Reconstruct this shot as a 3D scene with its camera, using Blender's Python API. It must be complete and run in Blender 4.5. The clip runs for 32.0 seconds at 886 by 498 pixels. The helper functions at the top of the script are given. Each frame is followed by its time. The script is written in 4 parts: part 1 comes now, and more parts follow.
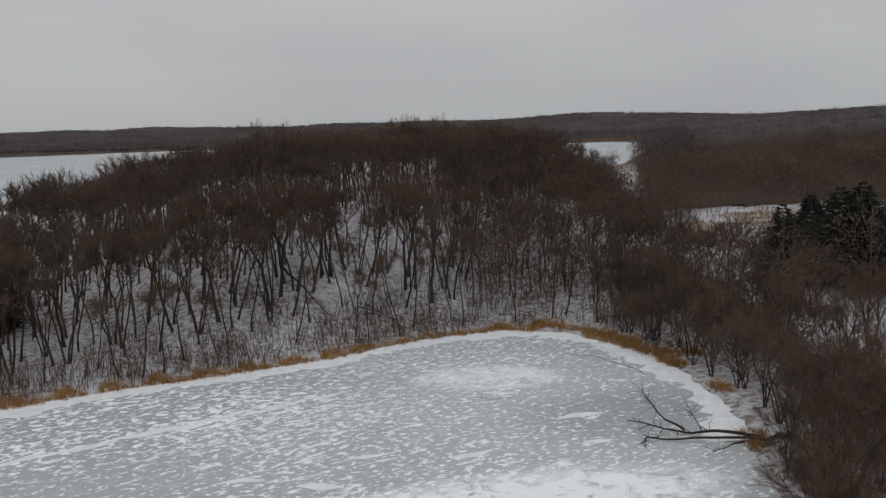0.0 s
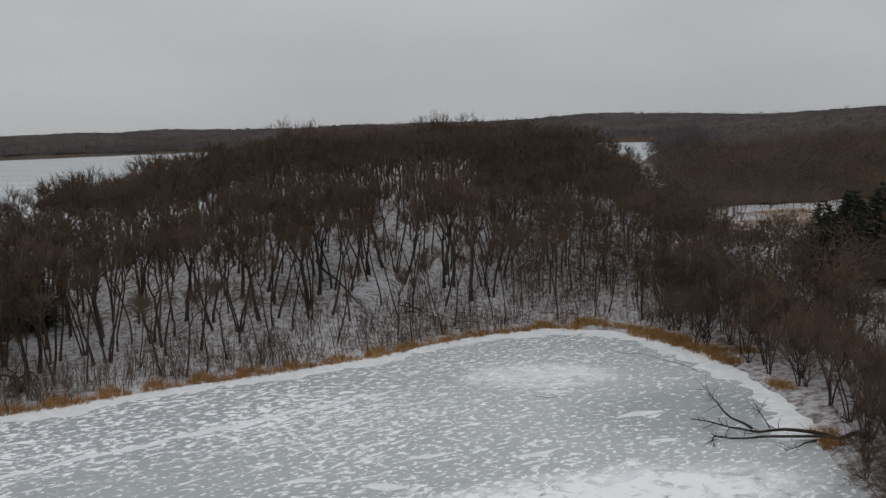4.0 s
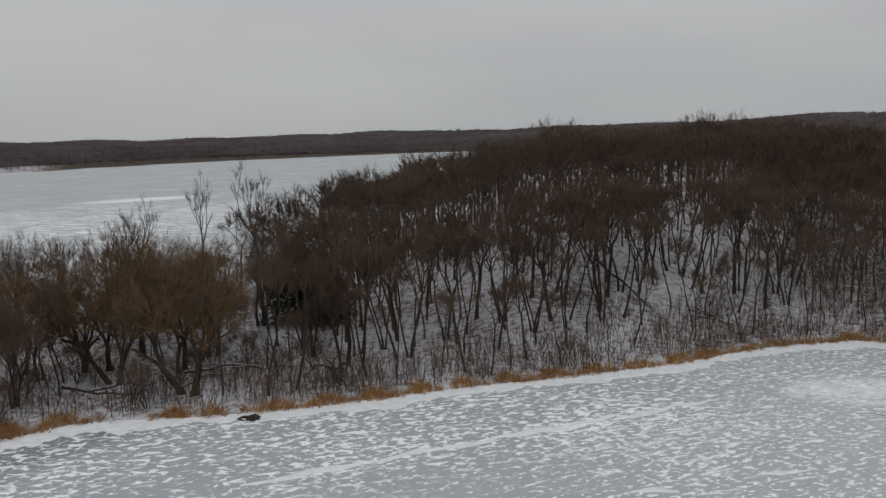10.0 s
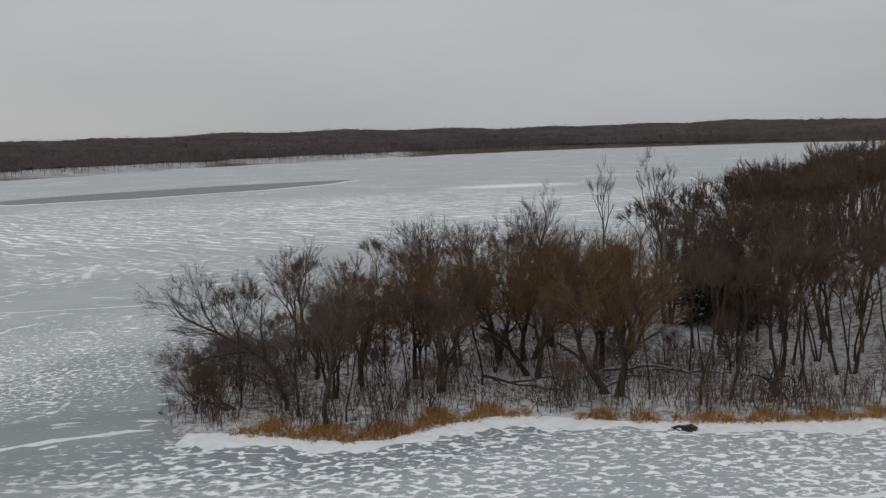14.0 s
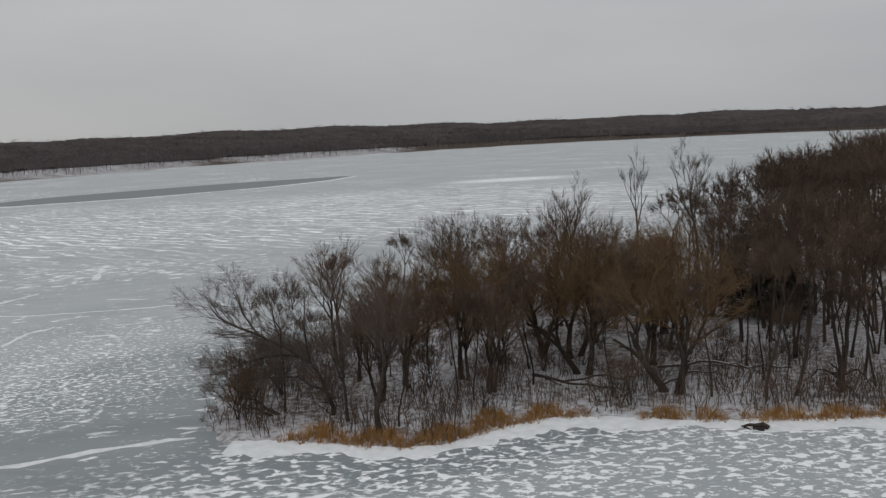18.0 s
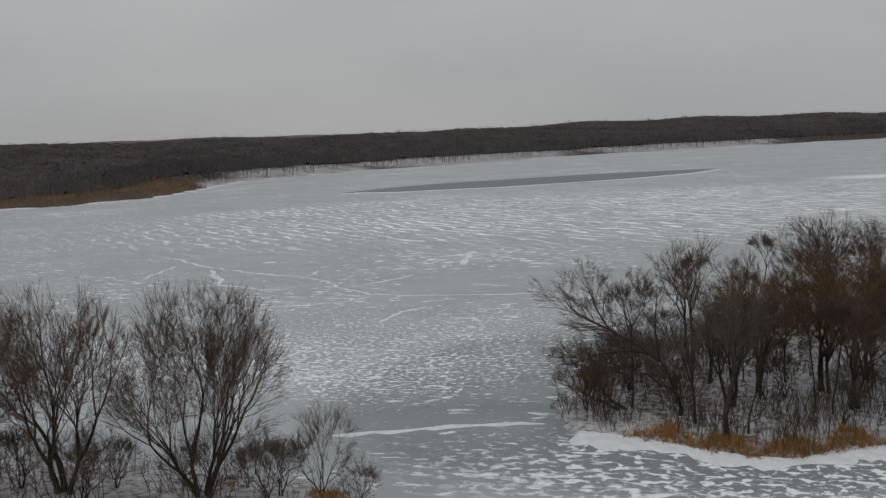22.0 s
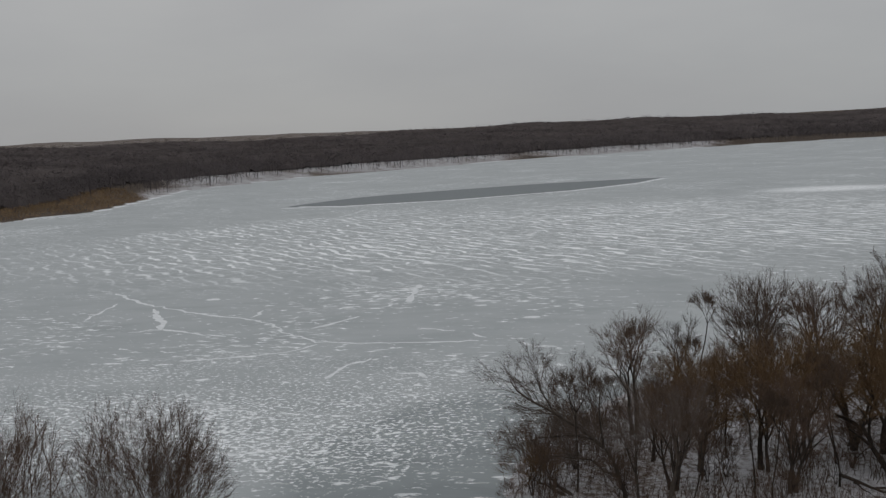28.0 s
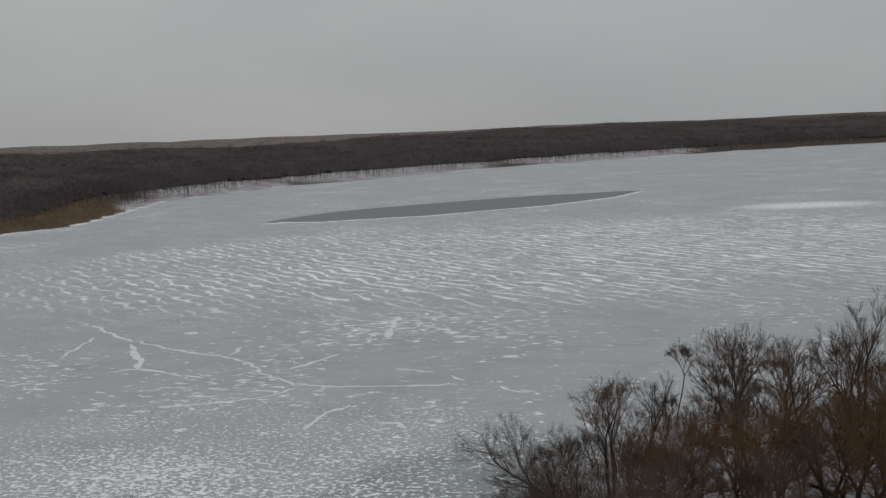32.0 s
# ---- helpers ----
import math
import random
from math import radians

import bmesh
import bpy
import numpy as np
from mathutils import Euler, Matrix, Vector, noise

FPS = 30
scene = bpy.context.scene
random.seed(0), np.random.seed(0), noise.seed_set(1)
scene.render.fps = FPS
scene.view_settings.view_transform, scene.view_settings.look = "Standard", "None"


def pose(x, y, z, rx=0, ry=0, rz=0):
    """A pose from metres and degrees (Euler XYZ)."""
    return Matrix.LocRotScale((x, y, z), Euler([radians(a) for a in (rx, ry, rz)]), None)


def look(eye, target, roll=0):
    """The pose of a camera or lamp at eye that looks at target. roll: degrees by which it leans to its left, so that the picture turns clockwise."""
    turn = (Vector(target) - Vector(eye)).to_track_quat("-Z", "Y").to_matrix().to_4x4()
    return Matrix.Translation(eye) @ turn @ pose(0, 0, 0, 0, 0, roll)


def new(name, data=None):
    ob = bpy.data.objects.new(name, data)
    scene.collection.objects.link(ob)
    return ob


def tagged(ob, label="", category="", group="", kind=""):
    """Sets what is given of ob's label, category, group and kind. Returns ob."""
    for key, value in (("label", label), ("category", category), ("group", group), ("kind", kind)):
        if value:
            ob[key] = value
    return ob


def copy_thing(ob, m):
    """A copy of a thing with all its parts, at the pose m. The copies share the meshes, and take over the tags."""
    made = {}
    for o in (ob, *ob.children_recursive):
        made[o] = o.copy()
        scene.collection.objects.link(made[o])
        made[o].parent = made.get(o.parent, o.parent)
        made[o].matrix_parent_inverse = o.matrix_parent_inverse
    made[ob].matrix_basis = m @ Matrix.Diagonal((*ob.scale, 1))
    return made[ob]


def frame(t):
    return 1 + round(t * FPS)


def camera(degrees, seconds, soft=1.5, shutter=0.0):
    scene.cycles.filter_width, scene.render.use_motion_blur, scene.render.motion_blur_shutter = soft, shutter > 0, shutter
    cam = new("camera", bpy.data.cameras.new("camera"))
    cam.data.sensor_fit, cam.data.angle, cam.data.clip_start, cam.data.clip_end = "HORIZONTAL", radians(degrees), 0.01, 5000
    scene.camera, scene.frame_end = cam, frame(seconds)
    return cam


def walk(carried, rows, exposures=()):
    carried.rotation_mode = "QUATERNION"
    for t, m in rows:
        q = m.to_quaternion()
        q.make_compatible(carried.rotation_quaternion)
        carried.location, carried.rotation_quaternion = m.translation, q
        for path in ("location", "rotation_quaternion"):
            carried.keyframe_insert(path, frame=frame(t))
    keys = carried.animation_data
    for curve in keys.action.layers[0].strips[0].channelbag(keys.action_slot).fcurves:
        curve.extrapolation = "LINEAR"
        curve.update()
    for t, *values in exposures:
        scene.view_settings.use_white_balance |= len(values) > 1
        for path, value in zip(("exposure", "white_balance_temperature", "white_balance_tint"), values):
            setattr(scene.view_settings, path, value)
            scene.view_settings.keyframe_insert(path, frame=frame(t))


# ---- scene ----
cam = camera(47.83, 32.0, soft=1.35)
ROWS = [  # seconds, place, turn
    (0, 0.00, 0.00, 30.00, 82.99, 1.71, -0.21),
    (0.5, -0.67, 0.31, 29.93, 83.02, 1.48, -0.13),
    (1, -1.25, 0.58, 29.66, 83.02, 1.76, -0.20),
    (1.5, -2.02, 0.96, 29.47, 83.02, 1.65, -0.17),
    (2, -2.69, 1.32, 29.24, 83.03, 1.71, -0.11),
    (2.5, -3.26, 1.64, 29.06, 83.06, 1.87, 0.05),
    (3, -3.74, 1.84, 29.04, 83.09, 1.99, 0.18),
    (3.5, -4.32, 2.03, 29.12, 83.08, 1.91, 0.19),
    (5.5, -7.08, 2.96, 29.28, 83.22, 1.90, 0.23),
    (6, -7.88, 3.31, 29.20, 83.23, 1.96, 0.31),
    (6.5, -8.79, 3.60, 29.13, 83.25, 1.96, 0.28),
    (7, -9.84, 3.80, 29.12, 83.22, 2.07, -0.09),
    (7.5, -10.95, 3.81, 29.19, 83.25, 2.12, 0.01),
    (8, -11.95, 3.47, 29.37, 83.33, 2.18, 2.37),
    (8.5, -12.89, 3.04, 29.53, 83.40, 2.13, 4.76),
    (9, -14.42, 2.95, 29.48, 83.49, 2.10, 6.60),
    (9.5, -16.29, 3.11, 29.28, 83.59, 2.09, 9.14),
    (10, -17.83, 3.15, 29.33, 83.56, 2.00, 11.78),
    (10.5, -19.17, 2.94, 29.49, 83.59, 1.92, 14.53),
    (11, -20.62, 2.82, 29.63, 83.55, 1.88, 17.38),
    (11.5, -22.01, 3.08, 29.77, 83.53, 1.85, 19.96),
    (12, -23.52, 3.88, 29.91, 83.55, 1.80, 22.61),
    (12.5, -25.11, 4.50, 29.82, 83.63, 1.62, 25.33),
    (13, -26.92, 5.55, 29.63, 83.73, 1.55, 28.14),
    (13.5, -28.82, 6.47, 29.50, 83.69, 1.57, 30.70),
    (14, -30.31, 6.87, 29.36, 83.56, 1.70, 31.25),
    (14.5, -31.69, 7.02, 29.19, 83.54, 1.77, 31.27),
    (15, -32.92, 7.07, 28.98, 83.47, 1.94, 31.70),
    (15.5, -34.13, 7.14, 28.86, 83.43, 2.06, 31.81),
    (17.5, -37.94, 8.13, 28.72, 83.32, 2.62, 30.78),
    (18, -38.09, 7.58, 29.01, 83.27, 2.53, 30.59),
    (18.5, -37.61, 6.77, 29.38, 83.29, 2.55, 32.67),
    (19, -37.27, 6.37, 29.47, 83.53, 2.43, 39.13),
    (19.5, -37.18, 6.58, 29.59, 83.64, 2.14, 44.68),
    (20, -37.25, 6.70, 29.73, 83.58, 2.16, 46.95),
    (20.5, -37.16, 6.83, 29.77, 83.58, 2.16, 48.84),
    (21, -36.88, 6.85, 29.81, 83.60, 2.29, 50.35),
    (21.5, -36.61, 6.82, 29.84, 83.62, 2.32, 51.21),
    (22, -36.51, 6.82, 29.86, 83.60, 2.40, 51.23),
    (22.5, -36.56, 6.84, 29.95, 83.56, 2.44, 50.79),
    (23, -36.63, 6.81, 30.01, 83.51, 2.36, 50.31),
    (23.5, -36.57, 6.75, 30.28, 83.44, 2.39, 50.03),
    (24, -36.42, 6.68, 31.10, 83.36, 2.42, 49.99),
    (24.5, -36.36, 6.66, 32.28, 83.30, 2.51, 49.86),
    (26.5, -36.77, 7.28, 36.36, 83.27, 2.54, 48.57),
    (27, -36.88, 7.56, 37.34, 83.28, 2.53, 48.48),
    (27.5, -36.96, 7.75, 38.44, 83.27, 2.54, 48.26),
    (28, -36.98, 7.90, 39.48, 83.26, 2.53, 48.10),
    (28.5, -37.01, 8.04, 40.53, 83.26, 2.58, 47.92),
    (29, -37.06, 8.17, 41.47, 83.26, 2.52, 47.77),
    (29.5, -37.14, 8.30, 42.38, 83.30, 2.51, 47.65),
    (30, -37.17, 8.45, 43.35, 83.29, 2.55, 47.50),
    (30.5, -37.16, 8.62, 44.29, 83.33, 2.54, 47.40),
    (31, -37.12, 8.70, 45.16, 83.33, 2.54, 47.26),
    (31.5, -37.15, 8.69, 46.19, 83.34, 2.49, 47.07),
    (32, -37.17, 8.64, 47.44, 83.29, 2.41, 46.91),
]
walk(cam, [(t, pose(x, y, z, a, b, c)) for t, x, y, z, a, b, c in ROWS],
     exposures=[(0, 0.1), (9, 0.06), (13, 0.06), (18, .06), (20, -.08), (22, -0.16), (32, -0.22)])

# ---- light ----
world = bpy.data.worlds.new("overcast_sky")
scene.world = world
world.use_nodes = True
wn, wl = world.node_tree.nodes, world.node_tree.links
wn.clear()
sky = wn.new("ShaderNodeTexSky")
sky.sky_type, sky.sun_disc = "NISHITA", False
sky.sun_elevation, sky.sun_rotation = radians(32), radians(-60)
coord = wn.new("ShaderNodeTexCoord")
sep = wn.new("ShaderNodeSeparateXYZ")
wl.new(coord.outputs["Generated"], sep.inputs[0])
ramp = wn.new("ShaderNodeValToRGB")
ramp.color_ramp.elements[0].position, ramp.color_ramp.elements[0].color = 0.0, (0.436, 0.450, 0.468, 1)
ramp.color_ramp.elements[1].position, ramp.color_ramp.elements[1].color = 1.0, (0.852, 0.861, 0.876, 1)
mid = ramp.color_ramp.elements.new(0.16)
mid.color = (0.545, 0.551, 0.561, 1)
wl.new(sep.outputs["Z"], ramp.inputs[0])
cloud = wn.new("ShaderNodeTexNoise")
cloud.inputs["Scale"].default_value, cloud.inputs["Detail"].default_value = 3.0, 5.0
stretch = wn.new("ShaderNodeMapping")
stretch.inputs["Scale"].default_value = (1, 1, 3.5)
wl.new(coord.outputs["Generated"], stretch.inputs[0])
wl.new(stretch.outputs[0], cloud.inputs["Vector"])
cr = wn.new("ShaderNodeValToRGB")
cr.color_ramp.elements[0].position, cr.color_ramp.elements[0].color = 0.3, (0.94, 0.94, 0.95, 1)
cr.color_ramp.elements[1].position, cr.color_ramp.elements[1].color = 0.7, (1.06, 1.06, 1.05, 1)
wl.new(cloud.outputs["Fac"], cr.inputs[0])
mul = wn.new("ShaderNodeMixRGB")
mul.blend_type, mul.inputs[0].default_value = "MULTIPLY", 1
wl.new(ramp.outputs[0], mul.inputs[1])
wl.new(cr.outputs[0], mul.inputs[2])
bg_cloud, bg_sky, add = wn.new("ShaderNodeBackground"), wn.new("ShaderNodeBackground"), wn.new("ShaderNodeAddShader")
bg_cloud.inputs[1].default_value = 0.82
bg_sky.inputs[1].default_value = 0.002
wl.new(mul.outputs[0], bg_cloud.inputs[0])
wl.new(sky.outputs[0], bg_sky.inputs[0])
wl.new(bg_cloud.outputs[0], add.inputs[0])
wl.new(bg_sky.outputs[0], add.inputs[1])
wout = wn.new("ShaderNodeOutputWorld")
wl.new(add.outputs[0], wout.inputs[0])

sun = new("sun", bpy.data.lights.new("sun", "SUN"))
sun.data.energy, sun.data.angle, sun.data.color = 0.5, radians(25), (1.0, 0.98, 0.95)
sun.matrix_world = look((-40, -60, 80), (0, 100, 0))


# ---- materials ----
def material(name, rough=0.9):
    m = bpy.data.materials.new(name)
    m.use_nodes = True
    n, l = m.node_tree.nodes, m.node_tree.links
    b = n["Principled BSDF"]
    b.inputs["Roughness"].default_value = rough
    b.inputs["Specular IOR Level"].default_value = 0.2
    return m, n, l, b


def noise_node(n, l, vec, scale, detail=4, rough=0.55, distort=0.0):
    t = n.new("ShaderNodeTexNoise")
    t.inputs["Scale"].default_value, t.inputs["Detail"].default_value = scale, detail
    t.inputs["Roughness"].default_value, t.inputs["Distortion"].default_value = rough, distort
    l.new(vec, t.inputs["Vector"])
    return t.outputs["Fac"]


def ramp_node(n, l, fac, stops):
    r = n.new("ShaderNodeValToRGB")
    e = r.color_ramp.elements
    while len(e) < len(stops):
        e.new(0.5)
    for i, (p, c) in enumerate(stops):
        e[i].position = p
        e[i].color = (*c, 1) if len(c) == 3 else c
    l.new(fac, r.inputs[0])
    return r.outputs[0]


def grey(v):
    return (v, v, v)


def math_node(n, l, op, a, b=None, clamp=False):
    m = n.new("ShaderNodeMath")
    m.operation, m.use_clamp = op, clamp
    for i, v in enumerate((a, b)):
        if v is None:
            continue
        if isinstance(v, (int, float)):
            m.inputs[i].default_value = v
        else:
            l.new(v, m.inputs[i])
    return m.outputs[0]


def mix_node(n, l, fac, a, b):
    m = n.new("ShaderNodeMixRGB")
    for i, v in enumerate((fac, a, b)):
        if isinstance(v, (int, float)):
            m.inputs[i].default_value = v
        elif isinstance(v, tuple):
            m.inputs[i].default_value = (*v, 1)
        else:
            l.new(v, m.inputs[i])
    return m.outputs[0]


def place(n, l, scale=(1, 1, 1), turn=0.0):
    """Object coordinates; with turn, x runs along that bearing before the scale is laid on."""
    c = n.new("ShaderNodeTexCoord")
    m = n.new("ShaderNodeMapping")
    m.vector_type = "TEXTURE"
    m.inputs["Scale"].default_value = [1 / k for k in scale]
    m.inputs["Rotation"].default_value = (0, 0, radians(turn))
    l.new(c.outputs["Object"], m.inputs[0])
    return m.outputs[0]


def field(n, l, x, y, rx, ry, turn=0.0, soft=1.0):
    """1 in the middle of an oval field, falling to 0 at its edge."""
    c = n.new("ShaderNodeTexCoord")
    m = n.new("ShaderNodeMapping")
    m.vector_type = "TEXTURE"
    m.inputs["Location"].default_value = (x, y, 0)
    m.inputs["Scale"].default_value = (rx, ry, 10000)
    m.inputs["Rotation"].default_value = (0, 0, radians(turn))
    l.new(c.outputs["Object"], m.inputs[0])
    k = n.new("ShaderNodeVectorMath")
    k.operation = "LENGTH"
    l.new(m.outputs[0], k.inputs[0])
    r = n.new("ShaderNodeMapRange")
    r.interpolation_type = "SMOOTHSTEP"
    r.inputs["From Min"].default_value, r.inputs["From Max"].default_value = 1.0, 1.0 - soft
    l.new(k.outputs["Value"], r.inputs["Value"])
    return r.outputs[0]


def bump(n, l, b, height, strength, distance):
    k = n.new("ShaderNodeBump")
    k.inputs["Strength"].default_value, k.inputs["Distance"].default_value = strength, distance
    l.new(height, k.inputs["Height"])
    l.new(k.outputs[0], b.inputs["Normal"])


def bark_material(name, dark, light, scale=6.0, rand=0.3):
    m, n, l, b = material(name, 0.95)
    v = place(n, l, (1, 1, 0.25))
    f = noise_node(n, l, v, scale, 5)
    col = ramp_node(n, l, f, [(0.3, dark), (0.7, light)])
    info = n.new("ShaderNodeObjectInfo")
    h = n.new("ShaderNodeHueSaturation")
    l.new(math_node(n, l, "ADD", math_node(n, l, "MULTIPLY", info.outputs["Random"], rand * 2), 1 - rand), h.inputs["Value"])
    l.new(col, h.inputs["Color"])
    l.new(h.outputs[0], b.inputs["Base Color"])
    bump(n, l, b, f, 0.5, 0.03)
    return m


def clump_material(name, stops, rough=0.95):
    """For merged plants: every island takes its own tone."""
    m, n, l, b = material(name, rough)
    g = n.new("ShaderNodeNewGeometry")
    c1 = ramp_node(n, l, g.outputs["Random Per Island"], stops)
    v = place(n, l)
    f = noise_node(n, l, v, 0.03, 3)
    h = n.new("ShaderNodeHueSaturation")
    l.new(ramp_node(n, l, f, [(0.3, grey(0.75)), (0.7, grey(1.25))]), h.inputs["Value"])
    l.new(c1, h.inputs["Color"])
    l.new(h.outputs[0], b.inputs["Base Color"])
    return m


BARK = bark_material("bark_dark", (0.024, 0.019, 0.016), (0.066, 0.053, 0.044))
BARK_GREY = bark_material("bark_grey", (0.045, 0.038, 0.032), (0.13, 0.115, 0.10))
BARK_PALE = bark_material("bark_pale", (0.22, 0.20, 0.18), (0.42, 0.40, 0.37))
TWIG = bark_material("twig_brown", (0.066, 0.045, 0.033), (0.110, 0.077, 0.057), 0.8, 0.25)
TWIG_GREY = bark_material("twig_grey_brown", (0.065, 0.050, 0.042), (0.115, 0.092, 0.078), 0.8, 0.25)
TWIG_RED = bark_material("twig_red_brown", (0.078, 0.053, 0.040), (0.130, 0.090, 0.068), 0.8, 0.15)
TWIG_WILLOW = bark_material("twig_willow", (0.092, 0.057, 0.030), (0.145, 0.092, 0.050), 0.6, 0.2)
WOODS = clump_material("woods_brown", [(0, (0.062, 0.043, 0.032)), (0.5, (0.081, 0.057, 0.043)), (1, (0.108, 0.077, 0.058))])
# Distance haze is painted into these tones: greyer and bluer than woods_brown.
WOODS_HAZED = clump_material("woods_hazed", [(0, (0.058, 0.051, 0.054)), (0.5, (0.080, 0.070, 0.073)), (1, (0.110, 0.096, 0.097))])


def canopy_material(name, low, high):
    m, n, l, b = material(name, 1.0)
    v = place(n, l)
    fine = noise_node(n, l, v, 0.5, 6, 0.7)
    f = math_node(n, l, "ADD", math_node(n, l, "MULTIPLY", fine, 0.55), math_node(n, l, "MULTIPLY", noise_node(n, l, v, 0.012, 4), 0.45))
    l.new(ramp_node(n, l, f, [(0.35, low), (0.65, high)]), b.inputs["Base Color"])
    bump(n, l, b, fine, 0.8, 0.8)
    return m


# Far canopy: haze put into the colour, paler and greyer than the brown one.
CANOPY_HAZED = canopy_material("woods_canopy_hazed", (0.036, 0.029, 0.029), (0.102, 0.086, 0.083))
CANOPY_BROWN = canopy_material("woods_canopy_brown", (0.034, 0.025, 0.020), (0.080, 0.058, 0.046))
NEEDLES = clump_material("conifer_needles", [(0, (0.010, 0.014, 0.010)), (1, (0.025, 0.032, 0.022))])
REED = clump_material("dry_reed", [(0, (0.17, 0.078, 0.025)), (0.5, (0.29, 0.15, 0.050)), (1, (0.42, 0.25, 0.10))])
STRAW = clump_material("dry_grass", [(0, (0.16, 0.10, 0.055)), (1, (0.34, 0.24, 0.14))])


def ground_material():
    m, n, l, b = material("snow_over_leaf_litter", 0.9)
    v = place(n, l)
    fine = noise_node(n, l, v, 1.1, 8, 0.68)
    wide = noise_node(n, l, v, 0.06, 4)
    f = math_node(n, l, "ADD", math_node(n, l, "MULTIPLY", fine, 0.8), math_node(n, l, "MULTIPLY", wide, 0.3))
    snowy = math_node(n, l, "MAXIMUM", field(n, l, 0, 150, 560, 560, 0, 0.35), math_node(n, l, "MAXIMUM", math_node(n, l, "MAXIMUM", field(n, l, -760, 385, 120, 40, 139, 0.4), field(n, l, -855, 490, 130, 50, 114, 0.4)), math_node(n, l, "MAXIMUM", field(n, l, -915, 745, 240, 50, 94, 0.4), field(n, l, -905, 1130, 250, 45, 83, 0.4))))
    snowy = math_node(n, l, "MAXIMUM", snowy, math_node(n, l, "MULTIPLY", field(n, l, -2900, 1300, 1350, 3200, 0, 0.25), 0.45))
    litter = math_node(n, l, "SUBTRACT", snowy, 1.0)
    f = math_node(n, l, "ADD", f, math_node(n, l, "MULTIPLY", litter, 0.24))
    col = ramp_node(n, l, f, [(0.37, (0.075, 0.056, 0.042)), (0.475, (0.21, 0.18, 0.165)), (0.56, (0.43, 0.425, 0.44)), (0.72, (0.64, 0.65, 0.68))])
    l.new(col, b.inputs["Base Color"])
    bump(n, l, b, fine, 0.6, 0.15)
    return m


def ice_material():
    m, n, l, b = material("lake_ice_with_snow", 0.55)
    v = place(n, l)

    def add(*terms):
        out = terms[0]
        for t in terms[1:]:
            out = math_node(n, l, "ADD", out, t)
        return out

    def times(a, k):
        return math_node(n, l, "MULTIPLY", a, k)

    wide = noise_node(n, l, v, 0.02, 4, 0.5, 0.4)
    # lumps of wind-packed snow in the bay
    lump = noise_node(n, l, place(n, l, (0.72, 1.0, 1), 28), 1.05, 3, 0.5, 0.5)
    speck = noise_node(n, l, place(n, l, (0.8, 1.0, 1), 40), 1.5, 3, 0.6, 0.3)
    # long drifts on the open lake
    ridge = noise_node(n, l, place(n, l, (0.55, 1.0, 1), 46), 0.24, 4, 0.55, 0.9)
    ridge_fine = noise_node(n, l, place(n, l, (0.5, 1.0, 1), 40), 0.65, 5, 0.6, 0.6)
    bay = field(n, l, -58, 94, 78, 24, 27, 0.75)
    bay_open = field(n, l, -15, 95, 90, 55, 20, 0.4)
    west = field(n, l, -165, 78, 75, 45, 40, 0.7)
    drifts = field(n, l, -285, 310, 270, 150, 52, 0.7)
    calm = field(n, l, -108, 100, 48, 42, 60, 0.7)
    slick = field(n, l, 18, 100, 16, 13, 20, 0.8)
    # each pattern: how far it stands above its threshold
    p_lump = times(add(lump, times(wide, 0.25), -0.655), times(bay, 1.0))
    p_speck = times(add(speck, times(wide, 0.35), -0.725), math_node(n, l, "MAXIMUM", west, times(bay_open, 0.6)))
    vein = math_node(n, l, "ABSOLUTE", add(noise_node(n, l, place(n, l, (0.75, 1.0, 1), 46), 0.10, 4, 0.55, 0.6), -0.5))
    vein2 = math_node(n, l, "ABSOLUTE", add(noise_node(n, l, place(n, l, (0.6, 1.0, 1), 60), 0.19, 3, 0.5, 0.3), -0.48))
    veins = add(math_node(n, l, "MULTIPLY", math_node(n, l, "MINIMUM", vein, times(vein2, 1.4)), -2.2), 0.06)
    p_vein = times(add(veins, times(add(ridge_fine, -0.5), 0.3)), drifts)
    p_rest = times(add(ridge_fine, times(wide, 0.4), times(drifts, -0.06), -0.795), 0.6)
    wave = n.new("ShaderNodeTexWave")
    wave.wave_type, wave.bands_direction = "BANDS", "Y"
    wave.inputs["Scale"].default_value, wave.inputs["Distortion"].default_value = 0.056, 7.0
    wave.inputs["Detail"].default_value, wave.inputs["Detail Scale"].default_value = 2.0, 1.3
    l.new(place(n, l, (1.0, 1.0, 1), -8), wave.inputs["Vector"])
    breaks = noise_node(n, l, place(n, l, (0.7, 1.0, 1), -8), 0.13, 3, 0.5, 0.3)
    p_wave = times(add(times(wave.outputs["Fac"], 0.5), times(breaks, 0.6), times(ridge_fine, 0.12), times(wide, 0.3), -0.925), times(drifts, 0.75))
    top = math_node(n, l, "MAXIMUM", math_node(n, l, "MAXIMUM", p_lump, p_speck), math_node(n, l, "MAXIMUM", math_node(n, l, "MAXIMUM", p_wave, times(p_vein, 0.4)), p_rest))
    top = add(top, times(calm, -0.05), times(slick, -0.01))
    # drifted-over places
    heavy = add(times(field(n, l, 8, 78, 20, 8, 10, 0.9), 0.75), times(field(n, l, 5, 117, 11, 7, 0, 0.5), 0.24), times(field(n, l, -296, 516, 50, 28, 46, 0.9), 0.5),
                times(field(n, l, -8, 76, 14, 4, 0, 0.9), 0.5))
    rough = noise_node(n, l, v, 0.45, 7, 0.66, 0.8)
    heavy = times(heavy, add(times(add(rough, -0.5), 4.5), 0.65))
    shape = add(top, times(heavy, 0.13))
